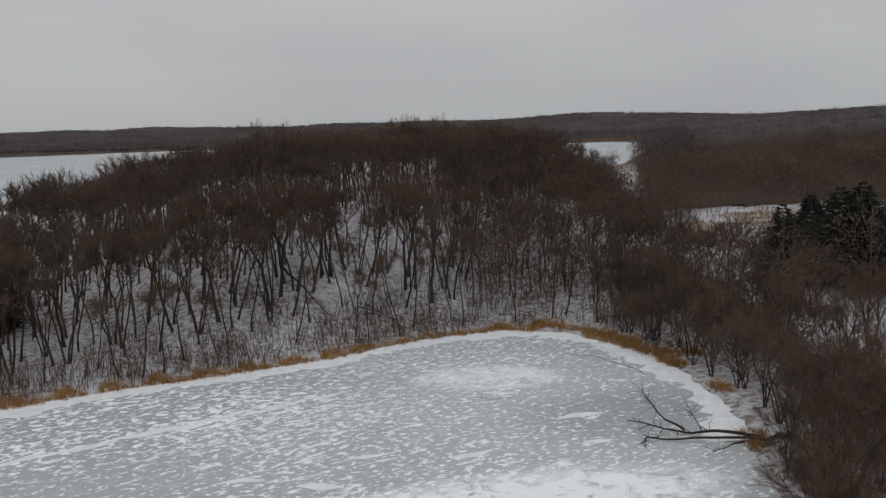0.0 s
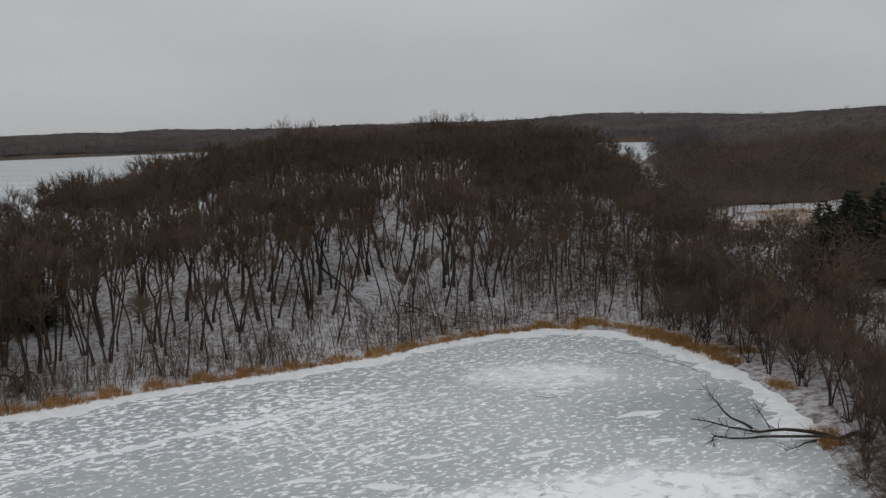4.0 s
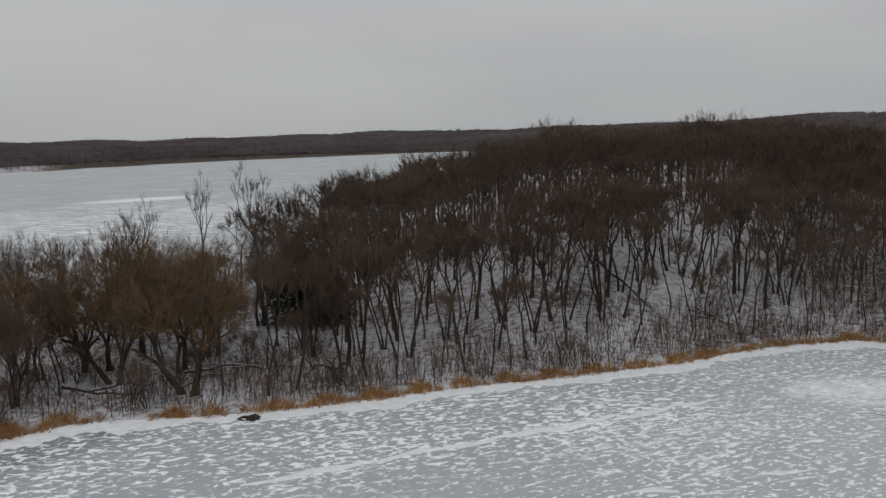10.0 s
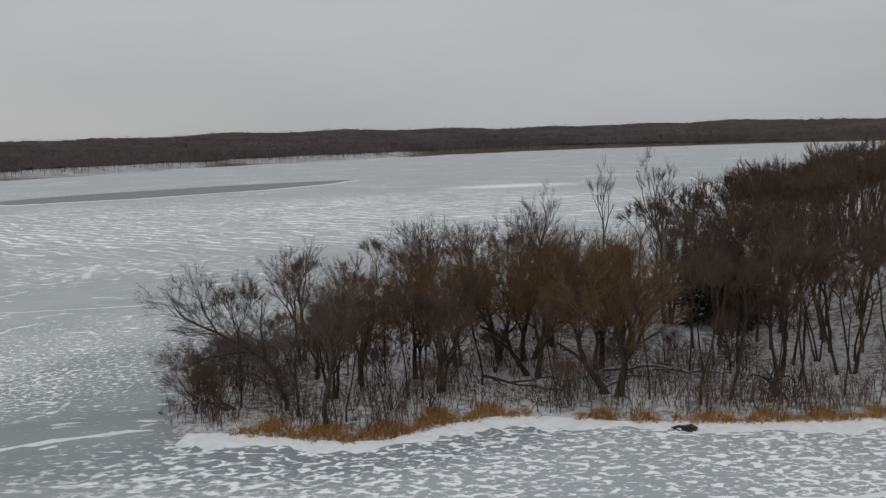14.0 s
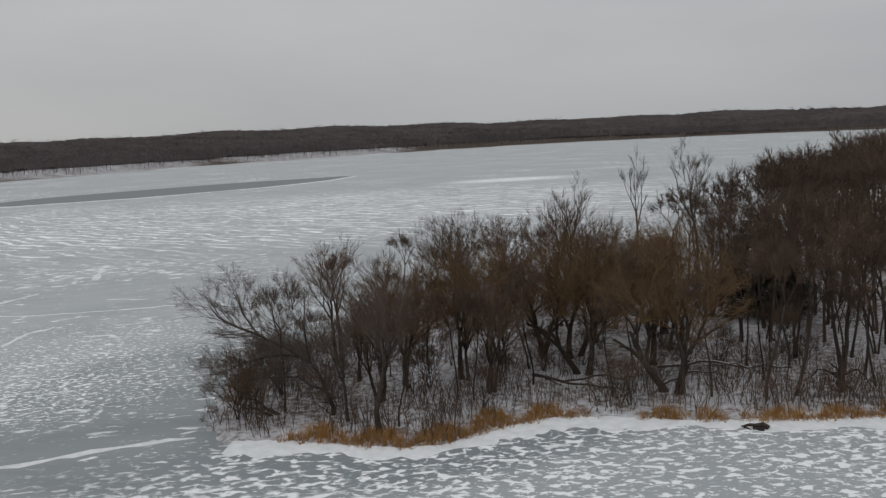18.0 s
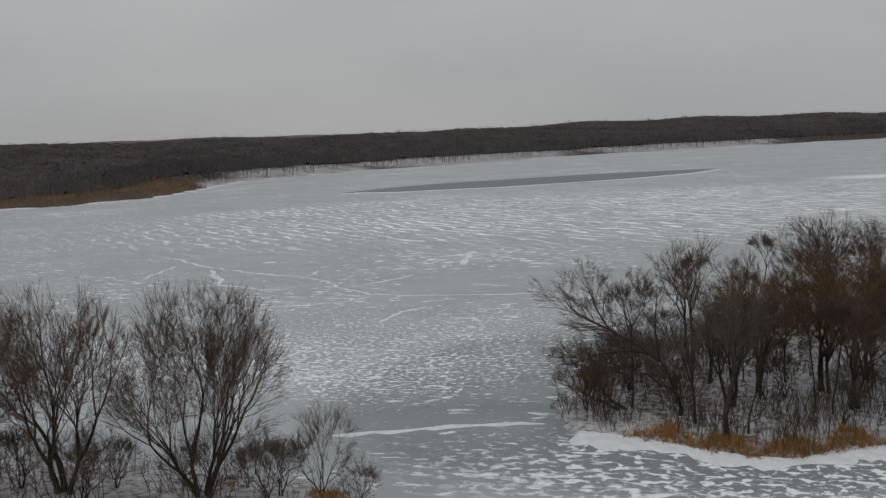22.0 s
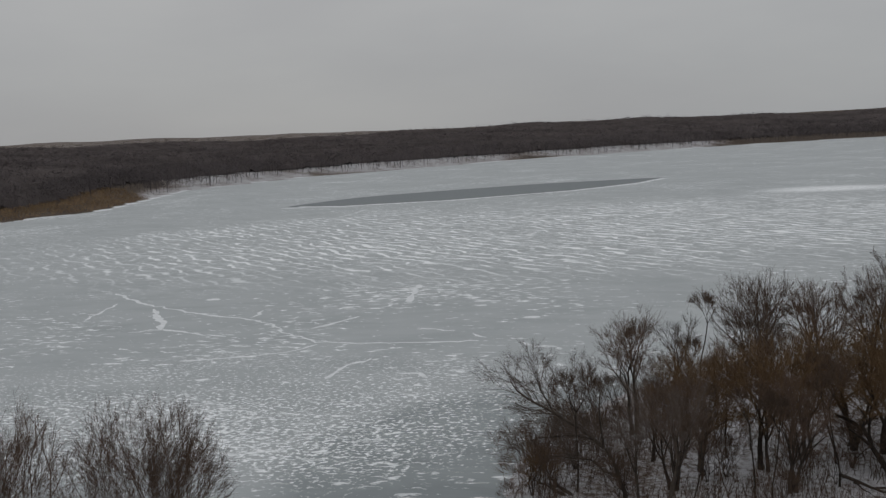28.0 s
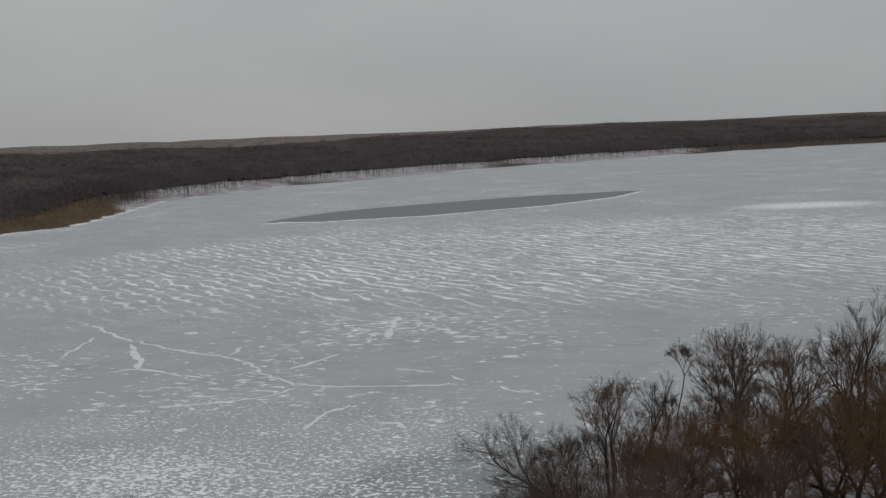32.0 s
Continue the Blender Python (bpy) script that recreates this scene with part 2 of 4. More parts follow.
    snow = ramp_node(n, l, add(times(shape, 5.0), 0.5), [(0.46, grey(0.0)), (0.56, grey(0.55)), (0.74, grey(1.0))])
    dust = ramp_node(n, l, noise_node(n, l, place(n, l, (0.35, 0.8, 1), 35), 0.14, 6, 0.6, 0.8), [(0.35, grey(0)), (0.7, grey(1))])
    tone = noise_node(n, l, v, 0.06, 5)
    bare = mix_node(n, l, times(dust, 0.5), ramp_node(n, l, tone, [(0.3, (0.20, 0.228, 0.238)), (0.7, (0.265, 0.293, 0.303))]), (0.38, 0.41, 0.42))
    bare = mix_node(n, l, times(bay, 0.6), bare, (0.175, 0.205, 0.228))
    bare = mix_node(n, l, times(field(n, l, 12, 100, 34, 34, 0, 0.8), 0.75), bare, (0.36, 0.39, 0.395))
    col = mix_node(n, l, snow, bare, (0.87, 0.89, 0.91))
    l.new(col, b.inputs["Base Color"])
    l.new(ramp_node(n, l, snow, [(0, grey(0.5)), (1, grey(0.95))]), b.inputs["Roughness"])
    bump(n, l, b, snow, 0.4, 0.08)
    return m


def plain_snow(name, lo, hi):
    m, n, l, b = material(name, 0.92)
    f = noise_node(n, l, place(n, l), 0.8, 6, 0.62)
    l.new(ramp_node(n, l, f, [(0.3, lo), (0.7, hi)]), b.inputs["Base Color"])
    bump(n, l, b, f, 0.4, 0.08)
    return m


SNOW = plain_snow("drifted_snow", (0.64, 0.66, 0.68), (0.82, 0.84, 0.86))
DARK_ICE = plain_snow("clear_dark_ice", (0.19, 0.21, 0.22), (0.24, 0.26, 0.27))
GROUND, ICE = ground_material(), ice_material()


# ---- helpers for meshes ----
def mesh_from(name, verts, tris, mats, smooth=False, index=None):
    me = bpy.data.meshes.new(name)
    me.from_pydata(np.asarray(verts, float).tolist(), [], tris.tolist() if isinstance(tris, np.ndarray) else tris)
    for m in mats:
        me.materials.append(m)
    if smooth:
        me.polygons.foreach_set("use_smooth", np.ones(len(me.polygons), bool))
    if index is not None:
        me.polygons.foreach_set("material_index", np.asarray(index, np.int32))
    me.update()
    return me


def part(name, me, parent, label=""):
    ob = new(name, me)
    ob.parent = parent
    if label:
        ob["label"] = label
    return ob


class Soup:
    """Triangles gathered for one mesh."""

    def __init__(self):
        self.v, self.f, self.count = [], [], 0

    def tube(self, path, radii, sides, tip=True):
        path = np.asarray(path, float)
        n = len(path)
        rings = []
        for i in range(n):
            d = path[min(i + 1, n - 1)] - path[max(i - 1, 0)]
            d = d / (np.linalg.norm(d) + 1e-9)
            a = np.cross(d, (0.31, 0.87, 0.39) if abs(d[2]) > 0.8 else (0, 0, 1.0))
            a /= np.linalg.norm(a) + 1e-9
            c = np.cross(d, a)
            ang = np.arange(sides) * 2 * math.pi / sides
            rings.append(path[i] + radii[i] * (np.cos(ang)[:, None] * a + np.sin(ang)[:, None] * c))
        base = self.count
        self.v.append(np.concatenate(rings))
        self.count += n * sides
        for i in range(n - 1):
            for k in range(sides):
                p, q = base + i * sides + k, base + i * sides + (k + 1) % sides
                self.f += [(p, q, p + sides), (q, q + sides, p + sides)]
        if tip:
            top = base + (n - 1) * sides
            for k in range(1, sides - 1):
                self.f.append((top, top + k, top + k + 1))

    def spike(self, p, d, w):
        """A twig: a three-sided cone from p along d."""
        a = np.cross(d, (0.3, 0.5, 0.8))
        a *= w / (np.linalg.norm(a) + 1e-9)
        c = np.cross(d, a)
        c *= w / (np.linalg.norm(c) + 1e-9)
        self.v.append(np.array([p + a, p - 0.5 * a + 0.87 * c, p - 0.5 * a - 0.87 * c, p + d]))
        b = self.count
        self.count += 4
        self.f += [(b, b + 1, b + 3), (b + 1, b + 2, b + 3), (b + 2, b, b + 3)]

    def sliver(self, p, d, w):
        """A far twig: one narrow triangle."""
        a = np.cross(d, (0.3, -0.8, 0.5))
        a *= w / (np.linalg.norm(a) + 1e-9)
        self.v.append(np.array([p + a, p - a, p + d]))
        self.f.append((self.count, self.count + 1, self.count + 2))
        self.count += 3

    def slivers(self, p, d, w, rng):
        """Many far twigs at once, each one narrow triangle turned its own way."""
        a = np.cross(d, rng.normal(0, 1, d.shape))
        a *= (w * rng.uniform(0.7, 1.3, len(d)) / (np.linalg.norm(a, axis=1) + 1e-9))[:, None]
        self.v.append(np.stack([p + a, p - a, p + d], 1).reshape(-1, 3))
        b = self.count + 3 * np.arange(len(d))
        self.f += list(zip(b, b + 1, b + 2))
        self.count += 3 * len(d)

    def arrays(self):
        return np.concatenate(self.v), np.array(self.f, int)


def unit(v):
    v = np.asarray(v, float)
    return v / (np.linalg.norm(v) + 1e-9)


def forked(seed, height=18.0, radius=0.2, stems=1, spread=14, clear=0.45, crown=0.22, levels=7, up=0.05, twigs=5, twig=1.2, width=0.012,
           tilt=(0, 0), wander=0.05, shoots=1, limb_levels=2, fan=0.30, middle=None, bends=(22, 38), seeds=None, shrink=0.86, laterals=0.0):
    """A bare tree that forks again and again into a fan of ever finer branches, inside a rounded crown. Gives stems, limbs, fine wood, and the stem of each limb."""
    rng = np.random.default_rng(seed)
    rim, half = crown * height, (1 - clear * 0.8) * height * 0.5
    mid = np.array([0, 0, height - half]) if middle is None else np.array(middle, float)
    stems_made, limbs_made, owners, fine = [], [], [], Soup()
    first = np.linalg.norm(mid + (0, 0, half)) * (1 - clear) / 4.3
    todo = []
    if seeds is not None:
        todo, stems, rim, half = list(seeds), 0, 1e6, 1e6
    for s in range(stems):
        turn = 2 * math.pi * (s + rng.random() * 0.5) / stems
        out0 = np.array([math.cos(turn), math.sin(turn), 0])
        lean = math.tan(radians(spread * rng.uniform(0.7, 1.3))) if stems > 1 else 0.04
        d = unit(out0 * lean + (tilt[0], tilt[1], 1 - 0.8 * math.hypot(*tilt)))
        todo.append((out0 * radius * (0 if stems == 1 else 1.5), d, clear * height * rng.uniform(0.85, 1.0), 0, radius * (1 if s == 0 else rng.uniform(0.65, 0.95))))
    while todo:
        p, d, length, level, r = todo.pop()
        parts = 5 if level == 0 else (3 if level < 4 else (2 if level < levels else 1))
        path, rr = [p], [r * (1.5 if level == 0 else 1)]
        if level == 0:
            path[0] = p - np.array([0, 0, 0.04 * height])
        outside = False
        for k in range(parts):
            d = unit(d + rng.normal(0, wander * (1.6 if level < 3 else 1.3), 3) + (0, 0, up))
            p = p + d * length / parts
            path.append(p)
            rr.append(r * (1 - 0.28 * (k + 1) / parts))
            if level > 1 and np.linalg.norm((p - mid) / (rim, rim, half)) > 1.0:
                outside = True
                break
        if laterals and 0 < level < 5 and not outside:
            for q in path[1:-1] if level > 1 else path[1:]:
                if rng.random() < laterals:
                    side = unit(d + rng.normal(0, 0.55, 3) + (0, 0, 0.1))
                    todo.append((q, side, length * 0.6, level + 2, max(rr[-1] * 0.45, width)))
        sides = 7 if level == 0 else (5 if level <= limb_levels else 3)
        if level <= limb_levels:
            soup = Soup()
            soup.tube(path, rr, sides, tip=False)
            (stems_made if level == 0 else limbs_made).append(soup.arrays())
            if level:
                owners.append(len(stems_made) - 1)
        else:
            fine.tube(path, rr, sides, tip=False)
        end = rr[-1]
        over = unit(p - mid)
        last = outside or level >= levels
        count = twigs + 2 if last else (shoots if level > 2 else 0)
        if count:
            back = path[-2] if last else path[0]
            o = p + (back - p) * rng.random(count)[:, None] + rng.normal(0, 0.06 * twig, (count, 3))
            td = d + rng.normal(0, fan, (count, 3)) + over * 0.15 + (0, 0, 0.12)
            td *= (twig * rng.uniform(0.5, 1.35, count) / np.linalg.norm(td, axis=1))[:, None]
            fine.slivers(o, td, width, rng)
            # side shoots half way up each twig
            sd = td / twig + rng.normal(0, 0.6, (count, 3))
            fine.slivers(o + td * rng.uniform(0.2, 0.7, (count, 1)), sd * twig * 0.45, width * 0.8, rng)
        if last:
            continue
        a = np.cross(d, (0.3, 0.5, 0.81))
        a = unit(a)
        c = np.cross(d, a)
        count = 3 if (level == 0 or rng.random() < 0.3) else 2
        turn = rng.random() * 2 * math.pi
        for k in range(count):
            ang = turn + 2 * math.pi * k / count + rng.normal(0, 0.3)
            bend = radians(rng.uniform(10, 20) if k == 0 and level else rng.uniform(*bends))
            out = a * math.cos(ang) + c * math.sin(ang)
            nd = unit(d * math.cos(bend) + out * math.sin(bend))
            if nd[2] < -0.1 and middle is None:
                nd[2] = 0.1
            nl = (first if level == 0 else length * shrink) * rng.uniform(0.75, 1.2)
            todo.append((p, unit(nd), nl, level + 1, max(end * (0.92 if k == 0 else 0.74), width)))
    return stems_made, limbs_made, fine.arrays(), owners


def dome(seed, limbs=8, sprays=100, crown=0.27, clear=0.5, width=0.0035, length=0.11, stem=0.011):
    """A simpler tree, a metre high: a stem, limbs, and a round head of twigs."""
    rng = np.random.default_rng(seed)
    soup = Soup()
    bend = rng.normal(0, 0.02, 2)
    soup.tube([(0, 0, -0.03), (bend[0], bend[1], clear), (bend[0] * 2, bend[1], 0.85)], [stem, stem * 0.7, stem * 0.2], 3, tip=False)
    half = (1 - clear) / 2
    mid = np.array([0, 0, clear + half])
    for k in range(limbs):
        a = k * 2.4 + rng.random()
        el = rng.uniform(-0.4, 0.8)
        goal = mid + np.array([math.cos(a) * crown * 0.85 * math.sqrt(1 - el * el), math.sin(a) * crown * 0.85 * math.sqrt(1 - el * el), half * el])
        soup.tube([(0, 0, clear * 0.85 + half * (el + 0.4) * 0.6), goal], [stem * 0.4, stem * 0.12], 3, tip=False)
    for k in range(sprays):
        d = unit(rng.normal(0, 1, 3) + (0, 0, 0.25))
        o = mid + d * (crown, crown, half) * rng.uniform(0.35, 0.90)
        t = unit(d * 0.8 + rng.normal(0, 0.5, 3) + (0, 0, 0.25)) * length * rng.uniform(0.6, 1.4)
        soup.sliver(o, t, width * rng.uniform(0.7, 1.4))
    return soup.arrays()


def tree_thing(name, seed, bark, twig_mat, label, split=False, **kw):
    """A tree of trunk and crown; split: each stem and each limb is a part of its own."""
    stems, boughs, fine, owners = forked(seed, **kw)
    root = new(name)
    if split:
        made = [part("stem", mesh_from("stem", v, f, [bark], True), root) for v, f in stems]
        for (v, f), k in zip(boughs, owners):
            part("limb", mesh_from("limb", v, f, [bark], True), made[k])
        part("crown", mesh_from("crown", *fine, [twig_mat]), root)
    else:
        part("trunk", mesh_from("trunk", *joined(stems), [bark], True), root)
        v, f = joined(boughs + [fine])
        count = sum(len(b[1]) for b in boughs)
        part("crown", mesh_from("crown", v, f, [bark, twig_mat], False, [0] * count + [1] * (len(f) - count)), root)
    return tagged(root, label, "tree")


def joined(pieces):
    vs, fs, count = [], [], 0
    for v, f in pieces:
        vs.append(v)
        fs.append(f + count)
        count += len(v)
    return np.concatenate(vs), np.concatenate(fs)


# ---- the lake and the land ----
SOUTH_BANK = [(-420, -900), (-250, -400), (-185, -60), (-145, 32), (-108, 52), (-70, 42), (-20, 38), (18, 55)]
BAY_SHORE = [(26, 77), (27.5, 90), (28.5, 102), (28, 110), (27, 117), (25.5, 124), (22, 132), (17, 139.5), (9, 142.5), (1, 140), (-7, 135), (-14, 128.3),
             (-21, 124), (-27, 120.8), (-33, 117.5), (-40, 114), (-46, 110), (-52, 106), (-57, 103.5), (-63, 101), (-70, 98.5), (-78, 96)]
POINT_SHORE = [(-82, 91), (-84, 84.5), (-87.5, 81), (-94, 80), (-99, 78.5), (-105, 76), (-111, 80), (-119, 91), (-125, 108), (-128, 128), (-125, 147), (-114, 158),
               (-100, 166), (-90, 182), (-85, 205), (-90, 240), (-96, 285), (-98, 330), (-88, 430), (-70, 540)]
FAR_SHORE = [(-40, 620), (60, 600), (105, 640), (125, 690), (205, 1000), (305, 1430), (180, 1480), (-200, 1850), (-480, 1830), (-740, 1640), (-850, 1340),
             (-885, 1140), (-900, 930), (-890, 720), (-870, 555), (-800, 400), (-640, 262), (-612, 190), (-660, 80), (-780, -150), (-900, -420), (-900, -900)]
LAKE = np.array(SOUTH_BANK + BAY_SHORE + POINT_SHORE + FAR_SHORE, float)


def shore_distance(x, y):
    """Metres from the lake's edge, inland positive."""
    x, y = np.atleast_1d(np.asarray(x, float)), np.atleast_1d(np.asarray(y, float))
    best = np.full(x.shape, 1e9)
    inside = np.zeros(x.shape, bool)
    a = LAKE
    b = np.roll(LAKE, -1, 0)
    for (ax, ay), (bx, by) in zip(a, b):
        dx, dy = bx - ax, by - ay
        t = np.clip(((x - ax) * dx + (y - ay) * dy) / (dx * dx + dy * dy), 0, 1)
        best = np.minimum(best, (x - ax - t * dx) ** 2 + (y - ay - t * dy) ** 2)
        cross = (ay > y) != (by > y)
        if by != ay:
            inside ^= cross & (x < (bx - ax) * (y - ay) / (by - ay) + ax)
    return np.where(inside, -1, 1) * np.sqrt(best)


def step(v, lo, hi):
    t = np.clip((v - lo) / (hi - lo), 0, 1)
    return t * t * (3 - 2 * t)


def ground_height(x, y):
    x, y = np.atleast_1d(np.asarray(x, float)), np.atleast_1d(np.asarray(y, float))
    d = shore_distance(x, y)
    bank = -0.6 + 1.0 * step(d, -2.0, 2.0) + 0.5 * step(d, 2, 12)
    on_hill = step(-x, -55, -20) * step(y, 95, 130) * (1 - step(y, 430, 560))
    hill = 14.5 * step(np.minimum(d, 0.9 * (x + 66) + 0.7 * (y - 150)), 4, 52) * on_hill
    far = step(np.hypot(x, y), 420, 800)
    roll = np.sin(x * 0.0041 + 1.3) * np.cos(y * 0.0033 + 0.4) + 0.6 * np.sin(x * 0.0093 - y * 0.0071) + 0.35 * np.sin(x * 0.021 + y * 0.017)
    west = step(-x, 560, 720) * step(y, 250, 330)
    upland = (24 - 3 * west + 5.5 * roll) * step(d, 8, 420) * far
    upland = upland + (3.0 + 3.5 * west) * step(d, 1, 25 + 14 * west) * far + 17 * west * step(d, 700, 1400)
    east = 5.0 * step(x, 70, 260) * (1 - far)
    small = 0.35 * np.sin(x * 0.31 + y * 0.12) * np.sin(y * 0.27 - x * 0.09) * step(d, 3, 15)
    return bank + hill + upland + east + small


def axis(lo, hi, near_lo, near_hi, fine, grow_by):
    mid = list(np.arange(near_lo, near_hi + fine, fine))
    s, left, right = fine, [near_lo], [mid[-1]]
    while right[-1] < hi:
        s *= grow_by
        right.append(right[-1] + s)
    s = fine
    while left[-1] > lo:
        s *= grow_by
        left.append(left[-1] - s)
    return np.array(left[:0:-1] + mid + right[1:])


gx, gy = axis(-4200, 4200, -150, 110, 2.4, 1.035), axis(-1500, 4800, 20, 330, 2.4, 1.04)
XX, YY = np.meshgrid(gx, gy)
ZZ = ground_height(XX.ravel(), YY.ravel())
nx, ny = len(gx), len(gy)
idx = np.arange(nx * ny).reshape(ny, nx)
quads = np.stack([idx[:-1, :-1], idx[:-1, 1:], idx[1:, 1:], idx[1:, :-1]], -1).reshape(-1, 4)
ground = new("ground", mesh_from("ground", np.stack([XX.ravel(), YY.ravel(), ZZ], -1), quads, [GROUND], True))
tagged(ground, "snow-dusted ground with brown leaf litter showing through", "ground", kind="structure")

ice = new("lake_ice", mesh_from("lake_ice", [(-1000, -950, 0), (320, -950, 0), (320, 1900, 0), (-1000, 1900, 0)], [(0, 1, 2, 3)], [ICE]))
tagged(ice, "frozen lake, grey ice with wind-packed white snow", "ice", kind="structure")


# ---- scattering ----
def scatter(seed, x0, x1, y0, y1, gap, keep):
    """Places on a jittered grid for which keep(x, y) holds."""
    rng = np.random.default_rng(seed)
    xs, ys = np.meshgrid(np.arange(x0, x1, gap), np.arange(y0, y1, gap))
    xs = xs.ravel() + rng.uniform(-0.48, 0.48, xs.size) * gap
    ys = ys.ravel() + rng.uniform(-0.48, 0.48, ys.size) * gap
    m = keep(xs, ys)
    return np.stack([xs[m], ys[m]], -1)


def stamp(name, protos, spots, sizes, mats, seed, label, category, sink=0.3):
    """One object of kind stuff: many small copies of the prototypes' triangles."""
    rng = np.random.default_rng(seed)
    zs = ground_height(spots[:, 0], spots[:, 1])
    vs, fs, count = [], [], 0
    for (x, y), z, s in zip(spots, zs, sizes):
        v, f = protos[rng.integers(len(protos))]
        a = rng.random() * 2 * math.pi
        c, k = math.cos(a), math.sin(a)
        w = s * (0.85 + 0.3 * rng.random())
        vs.append(np.stack([x + (v[:, 0] * c - v[:, 1] * k) * w, y + (v[:, 0] * k + v[:, 1] * c) * w, z - sink + v[:, 2] * s], -1))
        fs.append(f + count)
        count += len(v)
    ob = new(name, mesh_from(name, np.concatenate(vs), np.concatenate(fs), mats))
    return tagged(ob, label, category, kind="stuff")


# ---- tree kinds ----
KINDS = {}


def kind(key, *args, **kw):
    KINDS[key] = [tree_thing(*args, **kw), False]


FOREST = dict(height=18, clear=0.53, levels=5, twigs=11, twig=1.2, width=0.0175, fan=0.42, shoots=3, wander=0.07)
oak_label = "bare dark hardwood tree on the snowy wooded slope"
kind("oak_a", "forest_tree", 11, BARK, TWIG, oak_label, radius=0.27, crown=0.32, **{**FOREST, "clear": 0.45, "levels": 6, "twigs": 6})
kind("oak_b", "forest_tree", 12, BARK, TWIG, oak_label, radius=0.18, stems=2, spread=7, crown=0.26, **FOREST)
kind("oak_c", "forest_tree", 13, BARK, TWIG, oak_label, radius=0.13, crown=0.17, **{**FOREST, "clear": 0.58})
kind("oak_d", "forest_tree", 14, BARK, TWIG, oak_label, radius=0.19, crown=0.24, **FOREST)
kind("oak_e", "forest_tree", 15, BARK, TWIG, oak_label, radius=0.15, stems=3, spread=8, crown=0.25, **{**FOREST, "levels": 4})
round_label = "bare spreading tree with a round open crown near the shore"
ROUND = dict(height=16, clear=0.26, levels=6, twigs=6, twig=0.85, width=0.0095, up=0.035, split=True, shoots=3, laterals=0.4, fan=0.4, bends=(16, 32))
kind("round_a", "lakeside_tree", 21, BARK, TWIG_RED, round_label, radius=0.29, stems=4, spread=18, crown=0.42, **ROUND)
kind("round_b", "lakeside_tree", 22, BARK, TWIG_RED, round_label, radius=0.33, stems=3, spread=15, crown=0.38, **ROUND)
willow_label = "bare willow with a dense orange-brown crown on the point"
WILLOW = dict(height=15, clear=0.24, levels=6, twigs=8, twig=1.0, width=0.010, up=0.02, fan=0.5, split=True, wander=0.08, shoots=5, laterals=0.5)
kind("willow_a", "willow_tree", 31, BARK, TWIG_WILLOW, willow_label, radius=0.36, stems=2, spread=16, crown=0.42, **WILLOW)
kind("willow_b", "willow_tree", 32, BARK, TWIG_WILLOW, willow_label, radius=0.40, stems=2, spread=14, crown=0.42, tilt=(-0.18, -0.05), **WILLOW)
kind("poplar", "poplar_tree", 41, BARK_GREY, TWIG_GREY, "tall slender bare poplar rising above its neighbours", height=24, radius=0.22, clear=0.5,
     levels=5, crown=0.12, twigs=5, twig=1.2, width=0.014, split=True, up=0.12, bends=(9, 17))
thicket_label = "low bare many-stemmed tree in the shoreline thicket"
THICKET = dict(height=9, clear=0.16, levels=5, twigs=9, twig=1.0, width=0.0125, fan=0.45, wander=0.08, shoots=3)
kind("thicket_a", "thicket_tree", 51, BARK, TWIG_RED, thicket_label, radius=0.085, stems=4, spread=18, crown=0.44, **{**THICKET, "levels": 4})
kind("thicket_b", "thicket_tree", 52, BARK, TWIG, thicket_label, radius=0.10, stems=4, spread=16, crown=0.48, **{**THICKET, "levels": 4})
vase_label = "tall bare tree with dark ascending limbs and a thin crown"
VASE = dict(height=16, clear=0.40, levels=6, twigs=6, twig=0.85, width=0.0095, up=0.04, split=True, shoots=3, fan=0.4, bends=(13, 29), wander=0.07, laterals=0.45)
kind("vase_a", "lakeside_tree", 24, BARK, TWIG_RED, vase_label, radius=0.27, stems=2, spread=9, crown=0.34, **VASE)
kind("vase_b", "lakeside_tree", 25, BARK, TWIG_GREY, vase_label, radius=0.30, crown=0.32, tilt=(-0.14, 0.02), **VASE)
bank_label = "large bare willow with upright reddish twigs on the near bank"
BANK = dict(height=17.5, clear=0.17, levels=7, twigs=2, twig=1.1, width=0.0105, up=0.05, split=True, shoots=2, fan=0.24, bends=(13, 27), wander=0.07, shrink=0.87, laterals=0.38)
kind("bank_a", "bank_willow", 27, BARK, TWIG_RED, bank_label, radius=0.29, stems=4, spread=20, crown=0.42, **BANK)
kind("bank_b", "bank_willow", 28, BARK, TWIG_RED, bank_label, radius=0.32, stems=3, spread=19, crown=0.38, **BANK)
kind("sprawler", "fallen_willow", 62, BARK, TWIG_WILLOW, "half-fallen willow sprawling low at the tip of the point", height=6, radius=0.22, stems=2, spread=20, clear=0.3, crown=0.9,
     tilt=(-0.9, -0.3), levels=6, twigs=7, twig=0.9, width=0.008, up=0.05, split=True, middle=(-5, -2, 2.2))


def plant(key, x, y, height, turn=0.0, lean=0.0, wide=1.0, label="", group=""):
    """Sets a tree of that kind at a place. The first of a kind keeps its own size."""
    proto, used = KINDS[key]
    tall = {"o": 18, "r": 16, "w": 15, "p": 24, "t": 9, "s": 6, "v": 16, "b": 17.5}[key[0]]
    s = height / tall
    z = float(ground_height(x, y)[0])
    m = pose(x, y, z, lean, 0, turn)
    if not used:
        KINDS[key][1] = True
        proto.matrix_basis = m
        ob = proto
    else:
        ob = copy_thing(proto, m @ Matrix.Diagonal((s * wide, s * wide, s, 1)))
    return tagged(ob, label, "", group)


